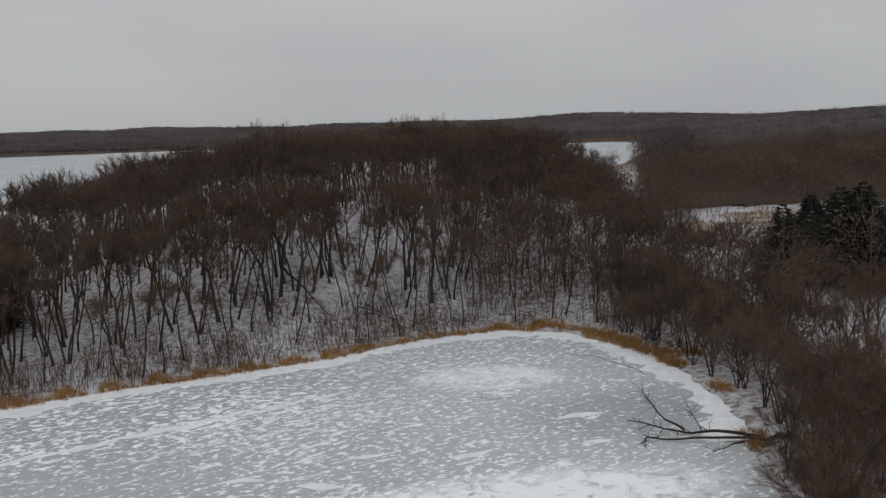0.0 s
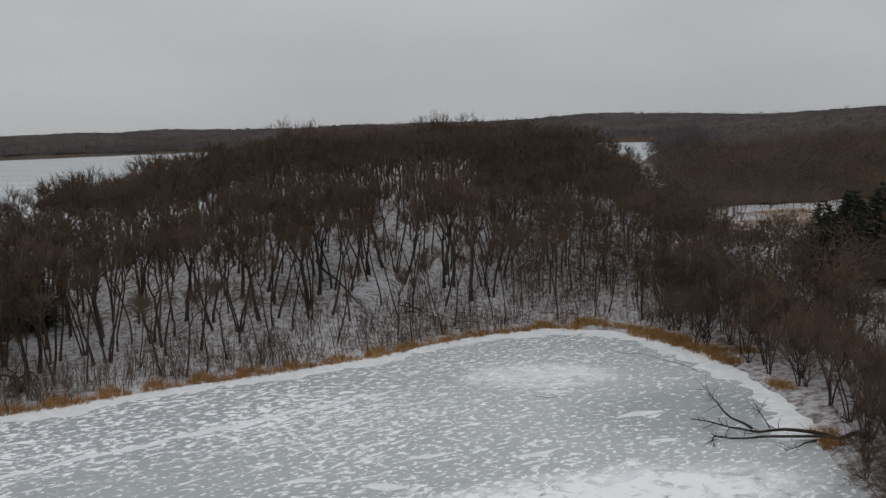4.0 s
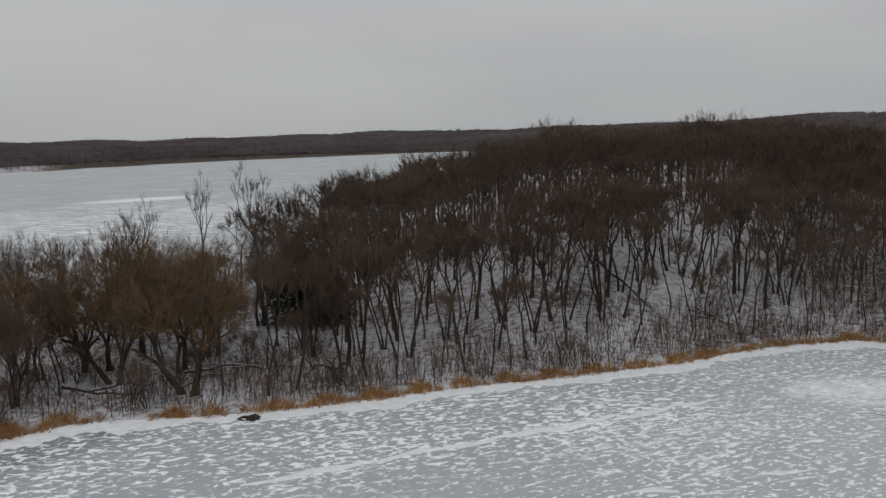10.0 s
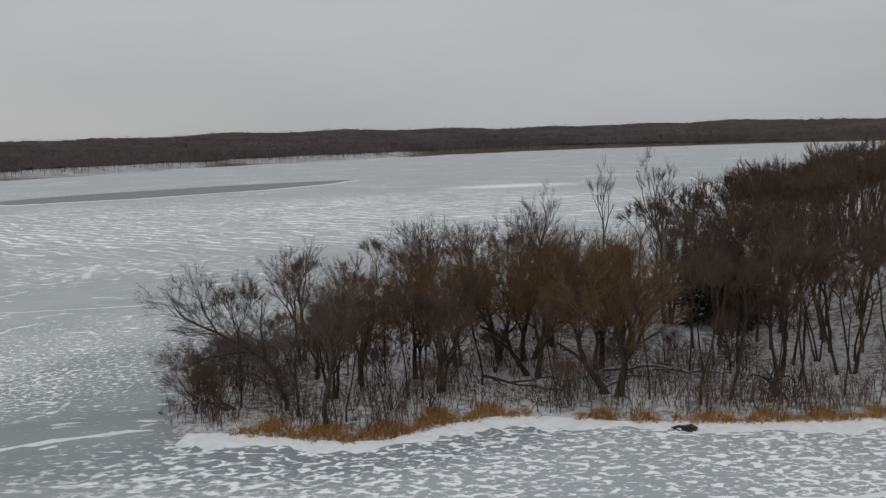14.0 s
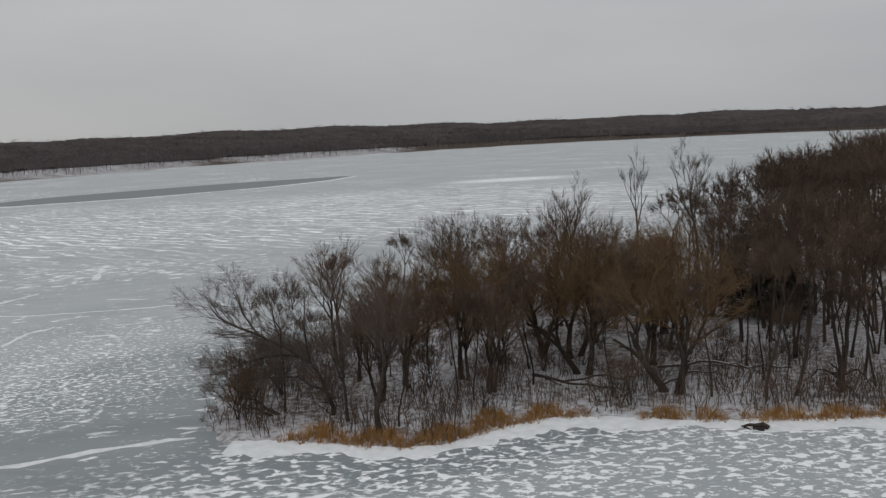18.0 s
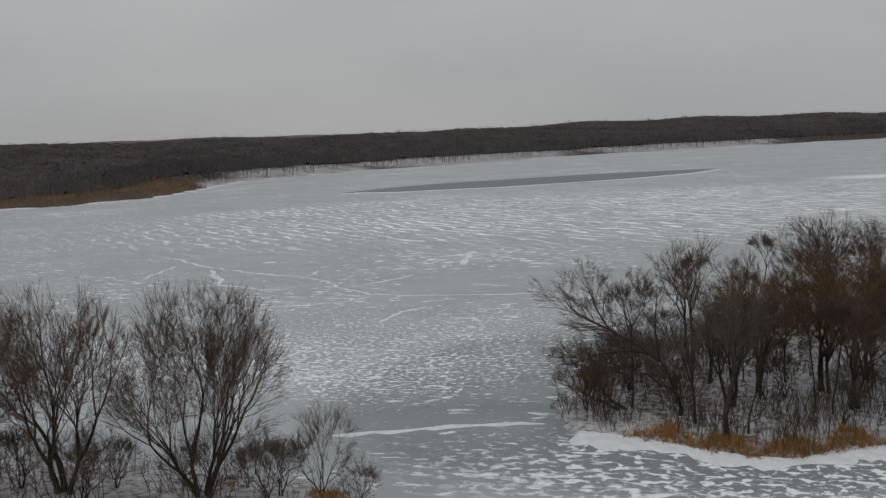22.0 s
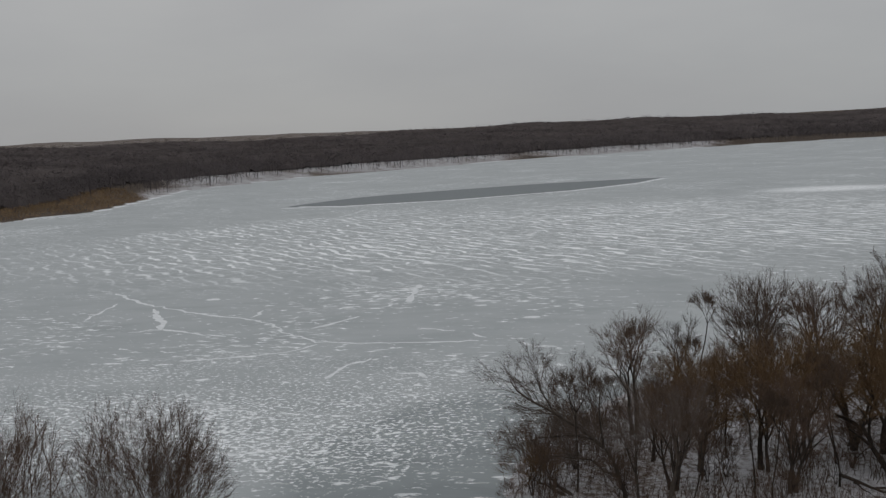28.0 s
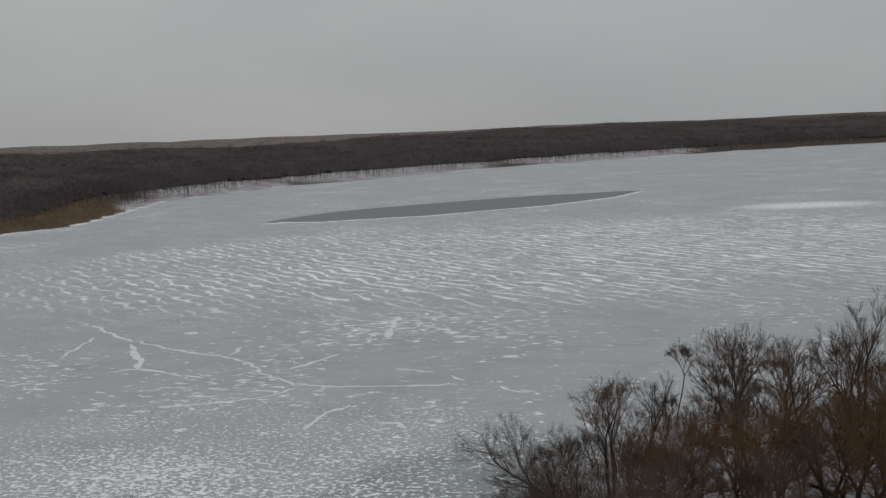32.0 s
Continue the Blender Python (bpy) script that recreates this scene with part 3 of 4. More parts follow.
# trees of the wooded slope, nearest the bay
rng = np.random.default_rng(5)


def on_slope(x, y):
    d = shore_distance(x, y)
    return (d > 4) & (d < 27) & (x > -64) & (x < 32) & (y > 100) & (y < 190) & ~((x > 4) & (y > 152))


for n, (x, y) in enumerate(scatter(7, -75, 32, 100, 192, 4.5, on_slope)):
    d = float(shore_distance(x, y)[0])
    if d < 16 and n % 5 > 3:
        continue
    tall = (rng.uniform(15, 18.5) if d > 12 else rng.uniform(10, 15)) * (1 if x > -50 else 0.95)
    plant((["oak_a", "oak_b", "oak_c", "oak_d", "oak_e", "oak_c"] if d > 14 else ["oak_c", "oak_d", "oak_c"])[n % (6 if d > 14 else 3)], x, y, tall, rng.uniform(0, 360), rng.normal(0, 3), rng.uniform(0.85, 1.15), group="wooded slope trees")

for x, y in scatter(8, -64, 32, 118, 185, 5.4, lambda x, y: on_slope(x, y) & (shore_distance(x, y) > 17) & (x > -34)):
    plant("oak_a" if rng.random() < 0.4 else "oak_d", x, y, rng.uniform(15.5, 18.5), rng.uniform(0, 360), rng.normal(0, 3), rng.uniform(0.9, 1.2), group="wooded slope trees")

# crowns that rise over the ridge of the hill
for x, y, top in [(-41, 229, 33.0), (-37.5, 232, 32.6), (-10.5, 228, 32.9), (-4.5, 229, 33.4), (-1, 231, 33.1)]:
    plant("oak_a", x, y, top - float(ground_height(x, y)[0]), x * 37 % 360, 0, 0.8, group="wooded slope trees")

# the point
POINT = [
    ("vase_a", -112.5, 105.5, 15.6, 40, 0, 1.0), ("round_a", -116, 140, 17, 10, 0, 1.05), ("round_b", -106, 138, 14, 75, 0, 1.0), ("vase_b", -92, 84.5, 12.5, 20, 0, 0.8),
    ("willow_a", -98, 99, 16.5, 70, 0, 0.8), ("willow_b", -82, 111, 17, 340, 0, 1.05), ("willow_b", -70.5, 107.4, 16.5, 330, 0, 1.1),
    ("willow_a", -88, 128, 16, 250, 0, 1.0), ("poplar", -93, 160, 23.5, 0, 0, 1.0), ("poplar", -84, 163, 26, 120, 0, 1.3),
    ("poplar", -104, 158, 20.5, 240, 0, 1.5), ("round_b", -101, 148, 17.5, 300, 0, 0.9), ("vase_b", -103, 121, 15, 130, 0, 0.9),
    ("vase_b", -97, 86, 11.5, 80, -4, 0.8), ("willow_a", -76, 126, 15.5, 330, 0, 1.0), ("round_a", -92, 142, 15, 45, 0, 0.9),
    ("vase_b", -116, 119, 13, 15, 0, 1.0), ("vase_a", -104, 98, 12, 240, 0, 0.8), ("round_b", -88, 100, 13, 90, 0, 0.8),
    ("willow_a", -93, 112, 14, 190, 0, 0.8), ("round_b", -78, 148, 17, 60, 0, 0.9),
    ("willow_a", -76, 117, 16.5, 15, 0, 1.0), ("willow_b", -90.5, 118, 16, 95, 0, 1.0),
    ("willow_a", -93.8, 104.7, 16, 100, 0, 0.9), ("willow_b", -86, 118, 16.5, 200, 0, 0.9), ("willow_a", -80, 134, 16, 20, 0, 0.9), ("round_b", -97.5, 92.5, 12.5, 10, 0, 0.9),
    ("oak_c", -97, 97, 12, 0, 2, 1.0), ("oak_c", -90, 96, 13, 60, -3, 1.0), ("oak_c", -85, 104, 14, 120, 2, 1.0), ("oak_c", -78, 116, 15, 180, 0, 1.0), ("oak_c", -99, 105, 13, 240, 3, 1.0),
    ("oak_c", -66, 120, 15, 20, 0, 1.0), ("oak_b", -70, 134, 16, 100, 0, 1.0), ("oak_a", -55.5, 118.4, 15, 210, 0, 1.0), ("oak_e", -66, 148, 17, 10, 0, 1.0),
    ("oak_a", -79, 157, 17, 40, 0, 1.1), ("oak_a", -73, 155, 18, 160, 0, 1.0), ("oak_d", -75, 163, 18, 90, 0, 1.2), ("oak_a", -69, 142, 16, 250, 0, 1.0),
]
for key, x, y, tall, turn, lean, wide in POINT:
    plant(key, x, y, tall, turn, lean, wide, group="trees on the point")


def on_point(x, y):
    d = shore_distance(x, y)
    return (d > 2) & (x < -58) & (y < 160) & (x > -130)


for n, (x, y) in enumerate(scatter(9, -130, -56, 76, 162, 6.6, on_point)):
    plant(["thicket_a", "oak_c", "thicket_b", "thicket_a"][n % 4], x, y, [6, 12.5, 7, 5][n % 4] * rng.uniform(0.8, 1.2), rng.uniform(0, 360), rng.normal(0, 4), group="trees on the point")

for x, y, tall, turn in [(-109, 79.5, 3.2, 200), (-118.5, 93, 5, 300), (-120.5, 99, 6, 10)]:
    plant("thicket_a" if turn % 100 == 0 else "thicket_b", x, y, tall, turn, 0, 0.9, group="trees on the point")

# the near bank
for key, x, y, tall, turn, lean, wide in [
        ("bank_a", -113.4, 41, 17.8, 15, 0, 1.32), ("bank_b", -122.5, 32.5, 17.6, 100, 0, 1.0), ("bank_a", -128, 25, 19.5, 220, 0, 1.0), 
        ("thicket_a", -106.5, 48.5, 9, 0, 0, 0.7), ("thicket_b", -109, 46, 6.5, 90, 0, 1), ("thicket_b", -103, 50, 4.5, 40, 0, 1),
        ("thicket_b", -126, 30, 7, 140, 0, 1), ("thicket_a", -113, 45, 4.5, 260, 0, 1), ("thicket_b", -121, 36.5, 6, 70, 0, 1), ("thicket_a", -117, 41, 5, 190, 0, 1), ("thicket_b", -130, 29, 6, 330, 0, 1), ("bank_b", -134, 20, 17, 200, 0, 0.9), ("thicket_a", -112, 41, 7, 20, 0, 1), ("thicket_b", -119, 33, 6.5, 120, 0, 1.1), ("thicket_a", -124, 35, 6, 75, 0, 1), ("thicket_b", -107.5, 44, 7.5, 210, 0, 0.8)]:
    plant(key, x, y, tall, turn, lean, wide, "", "trees on the near bank")


# the thicket along the east shore
def on_east_shore(x, y):
    d = shore_distance(x, y)
    return (d > 2.5) & (d < np.where(y > 118, 19, 13.5)) & (x > 24) & (y > 62) & (y < 200)


for n, (x, y) in enumerate(scatter(13, 24, 60, 60, 200, 3.3, on_east_shore)):
    plant(["thicket_a", "thicket_b", "oak_e"][n % 3], x, y, rng.uniform(6.5, 10) if n % 3 < 2 else rng.uniform(9, 12.5), rng.uniform(0, 360), rng.normal(0, 5), group="east shore thicket")


for key, x, y, tall, turn, wide in [("round_a", 46.5, 113, 10, 30, 0.9), ("round_b", 54, 124.5, 11, 140, 1.0), ("round_b", 43.5, 99, 9, 250, 1.0), ("round_a", 52.5, 140, 11, 70, 0.9), ("round_b", 40, 88, 8.5, 10, 1.0)]:
    plant(key, x, y, tall, turn, 0, wide, "bare crooked tree on the snow behind the east thicket", "east shore thicket")


# dark evergreens
def conifer(seed, height, base):
    r = np.random.default_rng(seed)
    trunk, leaves = Soup(), Soup()
    trunk.tube([(0, 0, -0.4), (0, 0, height * 0.5), (0, 0, height)], [0.28, 0.16, 0.02], 6)
    tiers = 20
    for k in range(tiers):
        t = k / tiers
        z = height * (0.08 + 0.9 * t)
        wide = base * 1.15 * (1 - t ** 1.6) * (0.8 + 0.4 * r.random()) + 0.25
        for _ in range(16):
            a = r.random() * 2 * math.pi
            out = np.array([math.cos(a), math.sin(a), r.uniform(-0.25, 0.15)])
            o = np.array([0, 0, z]) + out * wide * 0.25
            for _ in range(4):
                d = unit(out + r.normal(0, 0.28, 3)) * wide * r.uniform(0.55, 0.8)
                leaves.spike(o + out * wide * r.uniform(0, 0.3), d, 0.16)
    root = new("conifer_tree")
    part("trunk", mesh_from("trunk", *trunk.arrays(), [BARK], True), root)
    part("needles", mesh_from("needles", *leaves.arrays(), [NEEDLES]), root)
    return tagged(root, "dark green-black conifer standing among bare trees", "tree", "evergreens")


pine = conifer(90, 18, 6.4)
pine.matrix_basis = pose(66, 165, float(ground_height(66, 165)[0]))
for x, y, s, a in [(73, 171, 0.95, 40), (61, 178, 0.8, 90), (80, 163, 1.05, 200), (86, 176, 0.9, 10), (69, 186, 0.85, 150), (58, 169, 0.7, 300), (79, 155, 0.8, 60),
                   (92, 166, 1.0, 80), (77, 182, 1.0, 270), (72, 160, 0.75, 33), (64, 172, 0.9, 210), (84, 169, 1.1, 130), (-72, 149, 0.85, 20), (-69.5, 151, 0.75, 120)]:
    copy_thing(pine, pose(x, y, float(ground_height(x, y)[0]), 0, 0, a) @ Matrix.Diagonal((s, s, s, 1)))

# ---- woods further back, merged ----
def wood_tree(seed, levels, **kw):
    """A forked tree a metre high, for the merged woods."""
    stems, boughs, fine, _ = forked(seed, height=18, levels=levels, limb_levels=0, **kw)
    v, f = joined(stems + boughs + [fine])
    return v / 18, f


small = [wood_tree(s, 4, radius=0.16, clear=0.50, crown=0.32, twigs=11, twig=1.05, width=0.028, fan=0.5, shoots=2) for s in range(60, 66)]
lowland = [dome(s, 5, 190, 0.46, 0.12, 0.0048, 0.085) for s in range(68, 74)]
fringe = [dome(s, 5, 60, 0.30, 0.50, 0.0085, 0.10, 0.016) for s in range(174, 180)]
tiny = [dome(s, 3, 44, 0.36, 0.20, 0.009, 0.11, 0.010) for s in range(74, 82)]
tuft = [dome(s, 0, 26, 0.42, 0.45, 0.013, 0.11, 0.010) for s in range(82, 90)]


def behind(x, y):
    d = shore_distance(x, y)
    front = (d < 27) & (x > -64) & (x < 32) & (y < 190) & ~((x > 4) & (y > 152))
    return (d > 4) & ~front & (x > -135) & (x < 42) & (y > 130) & (y < 520) & ~((x < -70) & (y < 168))


spots = scatter(17, -135, 44, 130, 520, 5.3, behind)
spots = np.concatenate([spots, scatter(20, -64, 32, 125, 215, 6.5, lambda x, y: behind(x, y) & (shore_distance(x, y) < 75) & (x > -42))])
spots = spots[(spots[:, 1] < 300) | (np.arange(len(spots)) % 5 < 2)]
light = [dome(s, 4, 170, 0.36, 0.40, 0.0060, 0.045) for s in range(95, 101)]
rear = spots[spots[:, 1] >= 245]
spots = spots[spots[:, 1] < 245]
stamp("back_woods", light, rear, np.random.default_rng(4).uniform(14.2, 16.6, len(rear)) * np.where(rear[:, 0] > 28, 0.55, 1), [WOODS], 5, "bare brown hardwood forest behind the hill", "woods")
tall = np.random.default_rng(1).uniform(14.2, 16.6, len(spots)) * (1 + 0.50 * np.clip((-42 - spots[:, 0]) / 28, 0, 1)) * np.where(spots[:, 1] > 155, 1 - 0.45 * np.clip((spots[:, 0] - 22) / 16, 0, 1), 1)
stamp("hill_woods", small, spots, tall, [WOODS], 2, "bare brown hardwood forest covering the low hill", "woods")


def shoulder(x, y):
    return behind(x, y) & (x > 2) & (y > 150) & (y < 265)


low_heads = [dome(s, 6, 260, 0.42, 0.06, 0.0036, 0.07) for s in range(90, 95)]
spots = scatter(18, 2, 44, 150, 265, 3.4, shoulder)
stamp("shoulder_woods", low_heads, spots, np.random.default_rng(2).uniform(8, 11.5, len(spots)) * np.where(spots[:, 0] > 26, 0.85, 1), [WOODS], 3, "low bare brown trees on the hill's east shoulder", "woods")


def clearing(x, y):
    a = ((x - 84 - (y - 262) * 0.3) / 22) ** 2 + ((y - 262) / 44) ** 2 < 1
    b = ((x - 59) / 14) ** 2 + ((y - 120) / 27) ** 2 < 1
    c = ((x - 52) / 6) ** 2 + ((y - 225) / 14) ** 2 < 1
    creek = (np.abs(x - (62 + (y - 330) * 0.178)) < 5.5) & (y > 335)
    return a | b | c | creek


def east_side(x, y):
    d = shore_distance(x, y)
    return (d > 17) & (x > 42) & ~clearing(x, y) & (x < y * 0.5 + 22)


spots = scatter(19, 42, 420, 60, 720, 4.5, east_side)
spots = spots[(spots[:, 1] < 300) | ((spots[:, 1] < 470) & (np.arange(len(spots)) % 5 < 3)) | (np.arange(len(spots)) % 3 == 0)]
spots = spots[np.sin(spots[:, 0] * 0.19) + np.sin(spots[:, 1] * 0.13 + spots[:, 0] * 0.05) > -1.25]
low = (spots[:, 0] > 50) & (spots[:, 0] < 100) & (spots[:, 1] > 182) & (spots[:, 1] < 240)
stamp("east_woods", lowland, spots, np.random.default_rng(3).uniform(6.5, 14, len(spots)) * np.where(low, 0.45, 1) * (1 + 0.18 * np.sin(spots[:, 0] * 0.11 + 1) + 0.15 * np.sin(spots[:, 1] * 0.07 - spots[:, 0] * 0.04)), [WOODS], 4, "bare brown lowland woods beyond the marsh", "woods")


def far_land(x, y):
    d = shore_distance(x, y)
    r = np.hypot(x + 30, y)
    side = np.degrees(np.arctan2(-(x + 30), y))
    reeds = (x < -600) & (y > 130) & (y < 340) & (d < 26)
    return (d > 3) & ~reeds & ((d > 14) | (x > -850) | (np.sin(x * 0.11 + y * 0.07) + np.sin(y * 0.19 - x * 0.05) > -0.3)) & (r > 560) & (side > -32) & (side < 85) & ~((x > 30) & (x < 420) & (y < 720)) & (d < 700)


spots = scatter(23, -1800, 1300, -50, 2600, 6.5, far_land)
d = shore_distance(spots[:, 0], spots[:, 1])
back = spots[(d >= 46) & ((np.arange(len(spots)) % 14 == 0) | ((np.arange(len(spots)) % 5 == 0) & (d < 260) & (spots[:, 0] < -500)))]
spots, d = spots[d < 46], d[d < 46]
edge = (spots[:, 0] < -630) & (d < 34) & (spots[:, 1] > 270)
rim = spots[edge]
spots = spots[~edge]
stamp("shore_woods", fringe + tiny[:6], rim, np.random.default_rng(8).uniform(8, 18, len(rim)), [WOODS_HAZED], 16, "bare trunks along the snowy far shore", "woods")
stamp("far_woods", tiny, spots, np.random.default_rng(5).uniform(13, 19, len(spots)), [WOODS_HAZED], 6, "distant bare woods along the lake shore", "woods")
stamp("upland_woods", tuft, back, np.random.default_rng(6).uniform(13, 18, len(back)), [WOODS_HAZED], 7, "distant bare woods on the hills round the lake", "woods")

# closed canopies: bumpy sheets of interlaced crowns in the depth of the woods
def canopy_sheet(name, seed, x0, x1, y0, y1, gap, keep, low, high, mat, label):
    r = np.random.default_rng(seed)
    cx, cy = np.meshgrid(np.arange(x0, x1, gap), np.arange(y0, y1, gap))
    cx, cy = cx + r.uniform(-0.3, 0.3, cx.shape) * gap, cy + r.uniform(-0.3, 0.3, cy.shape) * gap
    inside = keep(cx.ravel(), cy.ravel()).reshape(cx.shape)
    lift = r.uniform(low, high, cx.shape)
    ring = inside.copy()
    rise = np.zeros(cx.shape)
    for _ in range(4):
        grown = np.zeros(ring.shape, bool)
        grown[1:-1, 1:-1] = ring[1:-1, 1:-1] & ring[:-2, 1:-1] & ring[2:, 1:-1] & ring[1:-1, :-2] & ring[1:-1, 2:]
        ring = grown
        rise += ring * 0.25
    number = -np.ones(cx.shape, int)
    number[inside] = np.arange(inside.sum())
    cz = ground_height(cx[inside], cy[inside]) + 0.1 + (lift * rise)[inside]
    quad = np.stack([number[:-1, :-1], number[:-1, 1:], number[1:, 1:], number[1:, :-1]], -1).reshape(-1, 4)
    quad = quad[(quad >= 0).all(1)]
    sheet = new(name, mesh_from(name, np.stack([cx[inside], cy[inside], cz], -1), quad, [mat], True))
    tagged(sheet, label, "woods", kind="stuff")


canopy_sheet("far_canopy", 51, -1800, 1300, -50, 2600, 7.0, lambda x, y: far_land(x, y) & (shore_distance(x, y) > 36), 5.5, 13.0, CANOPY_HAZED, "closed brown canopy of the distant bare woods, greyed for haze")
canopy_sheet("east_canopy", 53, 42, 420, 60, 720, 4.0, lambda x, y: east_side(x, y) & (y > 320), 1.5, 4.0, CANOPY_BROWN, "closed brown canopy of the bare lowland woods")


# ---- reeds ----
def reed_protos(seed, count, height, spread):
    out = []
    for s in range(4):
        r = np.random.default_rng(seed + s)
        soup = Soup()
        for _ in range(count):
            p = np.array([r.normal(0, spread), r.normal(0, spread), 0])
            soup.spike(p, np.array([r.normal(0, 0.5), r.normal(0, 0.5), 0.85]) * height * r.uniform(0.6, 1.15), 0.035)
        out.append(soup.arrays())
    return out


def reed_belt(x, y):
    d = shore_distance(x, y)
    patch = np.sin(x * 0.55 + y * 0.2) + np.sin(x * 0.23 - y * 0.41 + 1)
    wide = np.where((x > 12) & (y > 122), 6.0, np.where((x < -83.5) & (x > -100), 4.6, np.where(x < -62, 3.4, 2.8))) * (0.75 + 0.35 * np.sin(x * 0.9 + y * 0.7))
    gap = np.where(x < -100, 1.2, np.where(x < -77, -1.3, np.where(x < -62, 0.0, np.where((x > 23) & (y < 122), 0.9, np.where((x > 12) & (y > 122), -0.2, -1.0)))))
    belt = (d > 0.2) & (d < wide) & (patch > gap) & (x < 34) & (x > -103) & (y > 74)
    bank = (d > 0.3) & (d < 4) & (patch > 1.1) & (x > -116) & (x < -96) & (y < 56)
    corner = (np.hypot(x - 30.5, y - 75.5) < 2.6) & (patch > -0.6)
    return belt | bank | corner


spots = scatter(29, -118, 34, 40, 150, 0.62, reed_belt)
stamp("reed_belt", reed_protos(80, 15, 1.3, 0.26), spots, np.random.default_rng(7).uniform(0.45, 1.25, len(spots)), [REED], 8, "dry golden cattail reeds along the frozen shore", "reeds", 0.05)


# reeds of the far shores
def far_reeds(x, y):
    d = shore_distance(x, y)
    west = (x < -600) & (y > 130) & (y < 330) & (d < 45)
    cove = (x > 100) & (x < 340) & (y > 1380) & (d < 70)
    return (d > 1) & (west | cove)


spots = scatter(37, -760, 340, 130, 1560, 5.0, far_reeds)
stamp("far_reeds", reed_protos(120, 16, 1.0, 0.9), spots, np.random.default_rng(17).uniform(2.2, 3.4, len(spots)), [STRAW], 12, "dry brown reeds on the far lake shore", "reeds", 0.05)


# dry grass in the snowy clearing
def marsh(x, y):
    return (((x - 84 - (y - 262) * 0.3) / 22) ** 2 + ((y - 262) / 44) ** 2 < 1) & (np.sin(x * 0.21 + 1) + np.sin(y * 0.17) > -0.8)


spots = scatter(39, 50, 122, 218, 306, 1.7, marsh)
stamp("marsh_grass", reed_protos(140, 12, 1.0, 0.5), spots, np.random.default_rng(19).uniform(0.7, 1.5, len(spots)), [STRAW], 13, "dry straw-coloured grass in a snowy clearing", "grass", 0.05)


# undergrowth between the trunks
def under(x, y):
    d = shore_distance(x, y)
    bank = (x < -100) & (y < 54) & (d > 1) & (np.sin(x * 1.7) + np.sin(y * 1.3) > 0.9)
    return bank | (d > 2.2) & (d < 30) & (x > -128) & (x < 24) & (y > 62) & (y < 170) & (np.sin(x * 1.7) + np.sin(y * 1.3 + x * 0.4) > -0.9 + d * 0.1)


def brush(seed):
    r = np.random.default_rng(seed)
    soup = Soup()
    for _ in range(16):
        p = np.array([r.normal(0, 0.35), r.normal(0, 0.35), 0])
        d = np.array([r.normal(0, 0.28), r.normal(0, 0.28), 1.0]) * r.uniform(0.5, 1.2)
        soup.spike(p, d, 0.012)
        for _ in range(2):
            soup.spike(p + d * r.uniform(0.3, 0.7), unit(d + r.normal(0, 0.4, 3)) * 0.4, 0.008)
    return soup.arrays()


spots = scatter(31, -140, 50, 18, 170, 2.0, under)
stamp("undergrowth", [brush(s) for s in range(100, 106)], spots, np.random.default_rng(9).uniform(1.2, 4.2, len(spots)), [WOODS], 10, "thin bare saplings and brush under the trees", "brush", 0.05)


# ---- ice features ----
def ribbon(name, points, width, rise, mat, seed, label, category, parent=None):
    """A low ridge of snow along a wandering line."""
    r = np.random.default_rng(seed)
    pts = []
    for (ax, ay), (bx, by) in zip(points[:-1], points[1:]):
        n = max(2, int(math.hypot(bx - ax, by - ay) / 2.0))
        for i in range(n):
            pts.append((ax + (bx - ax) * i / n, ay + (by - ay) * i / n))
    pts.append(points[-1])
    pts = np.array(pts, float)
    pts[1:-1] += r.normal(0, 0.35, pts[1:-1].shape)
    vs, fs = [], []
    for i, p in enumerate(pts):
        d = unit(np.append(pts[min(i + 1, len(pts) - 1)] - pts[max(i - 1, 0)], 0))
        side = np.array([-d[1], d[0], 0])
        w = width * (0.35 + 0.9 * r.random()) * (0.3 if i in (0, len(pts) - 1) else 1)
        c = np.array([p[0], p[1], 0])
        vs += [c - side * w + (0, 0, -0.02), c - side * w * 0.3 + (0, 0, rise), c + side * w * 0.4 + (0, 0, rise * 0.8), c + side * w + (0, 0, -0.02)]
        if i:
            b = 4 * i
            for k in range(3):
                fs.append((b - 4 + k, b - 3 + k, b + 1 + k, b + k))
    ob = new(name, mesh_from(name, vs, fs, [mat], True))
    return tagged(ob, label, category, "cracks in the ice") if not parent else ob


crack_label = "snow-filled crack line across the grey lake ice"
CRACKS = [
    ([(-261, 113), (-242, 106), (-235, 102)], 1), ([(-238, 96), (-235, 102), (-226, 104), (-216, 107)], 0.65), ([(-261, 96), (-277, 111)], 0.55), ([(-294, 118), (-271, 115), (-242, 117), (-231, 120), (-219, 120), (-211, 117), (-196, 115), (-185, 122), (-171, 135)], 0.6), ([(-230, 121), (-236, 128)], 0.5), ([(-208, 122), (-211, 137)], 0.6), ([(-203, 90), (-197, 98), (-193, 106), (-194, 114)], 0.5), ([(-170, 99), (-175, 107), (-176, 113)], 0.7), ([(-215, 155), (-228, 167), (-234, 174)], 0.9), ([(-164, 139), (-160, 138), (-156, 140)], 0.6), ([(-164, 109), (-161, 111), (-157, 110)], 0.6), ([(-190, 136), (-182, 139)], 0.5), ([(-177, 139), (-172, 138)], 0.5),
    ([(-122, 59), (-114, 72), (-109, 77)], 0.7), ([(-53, 81), (-31, 98), (-12, 112)], 0.8)]
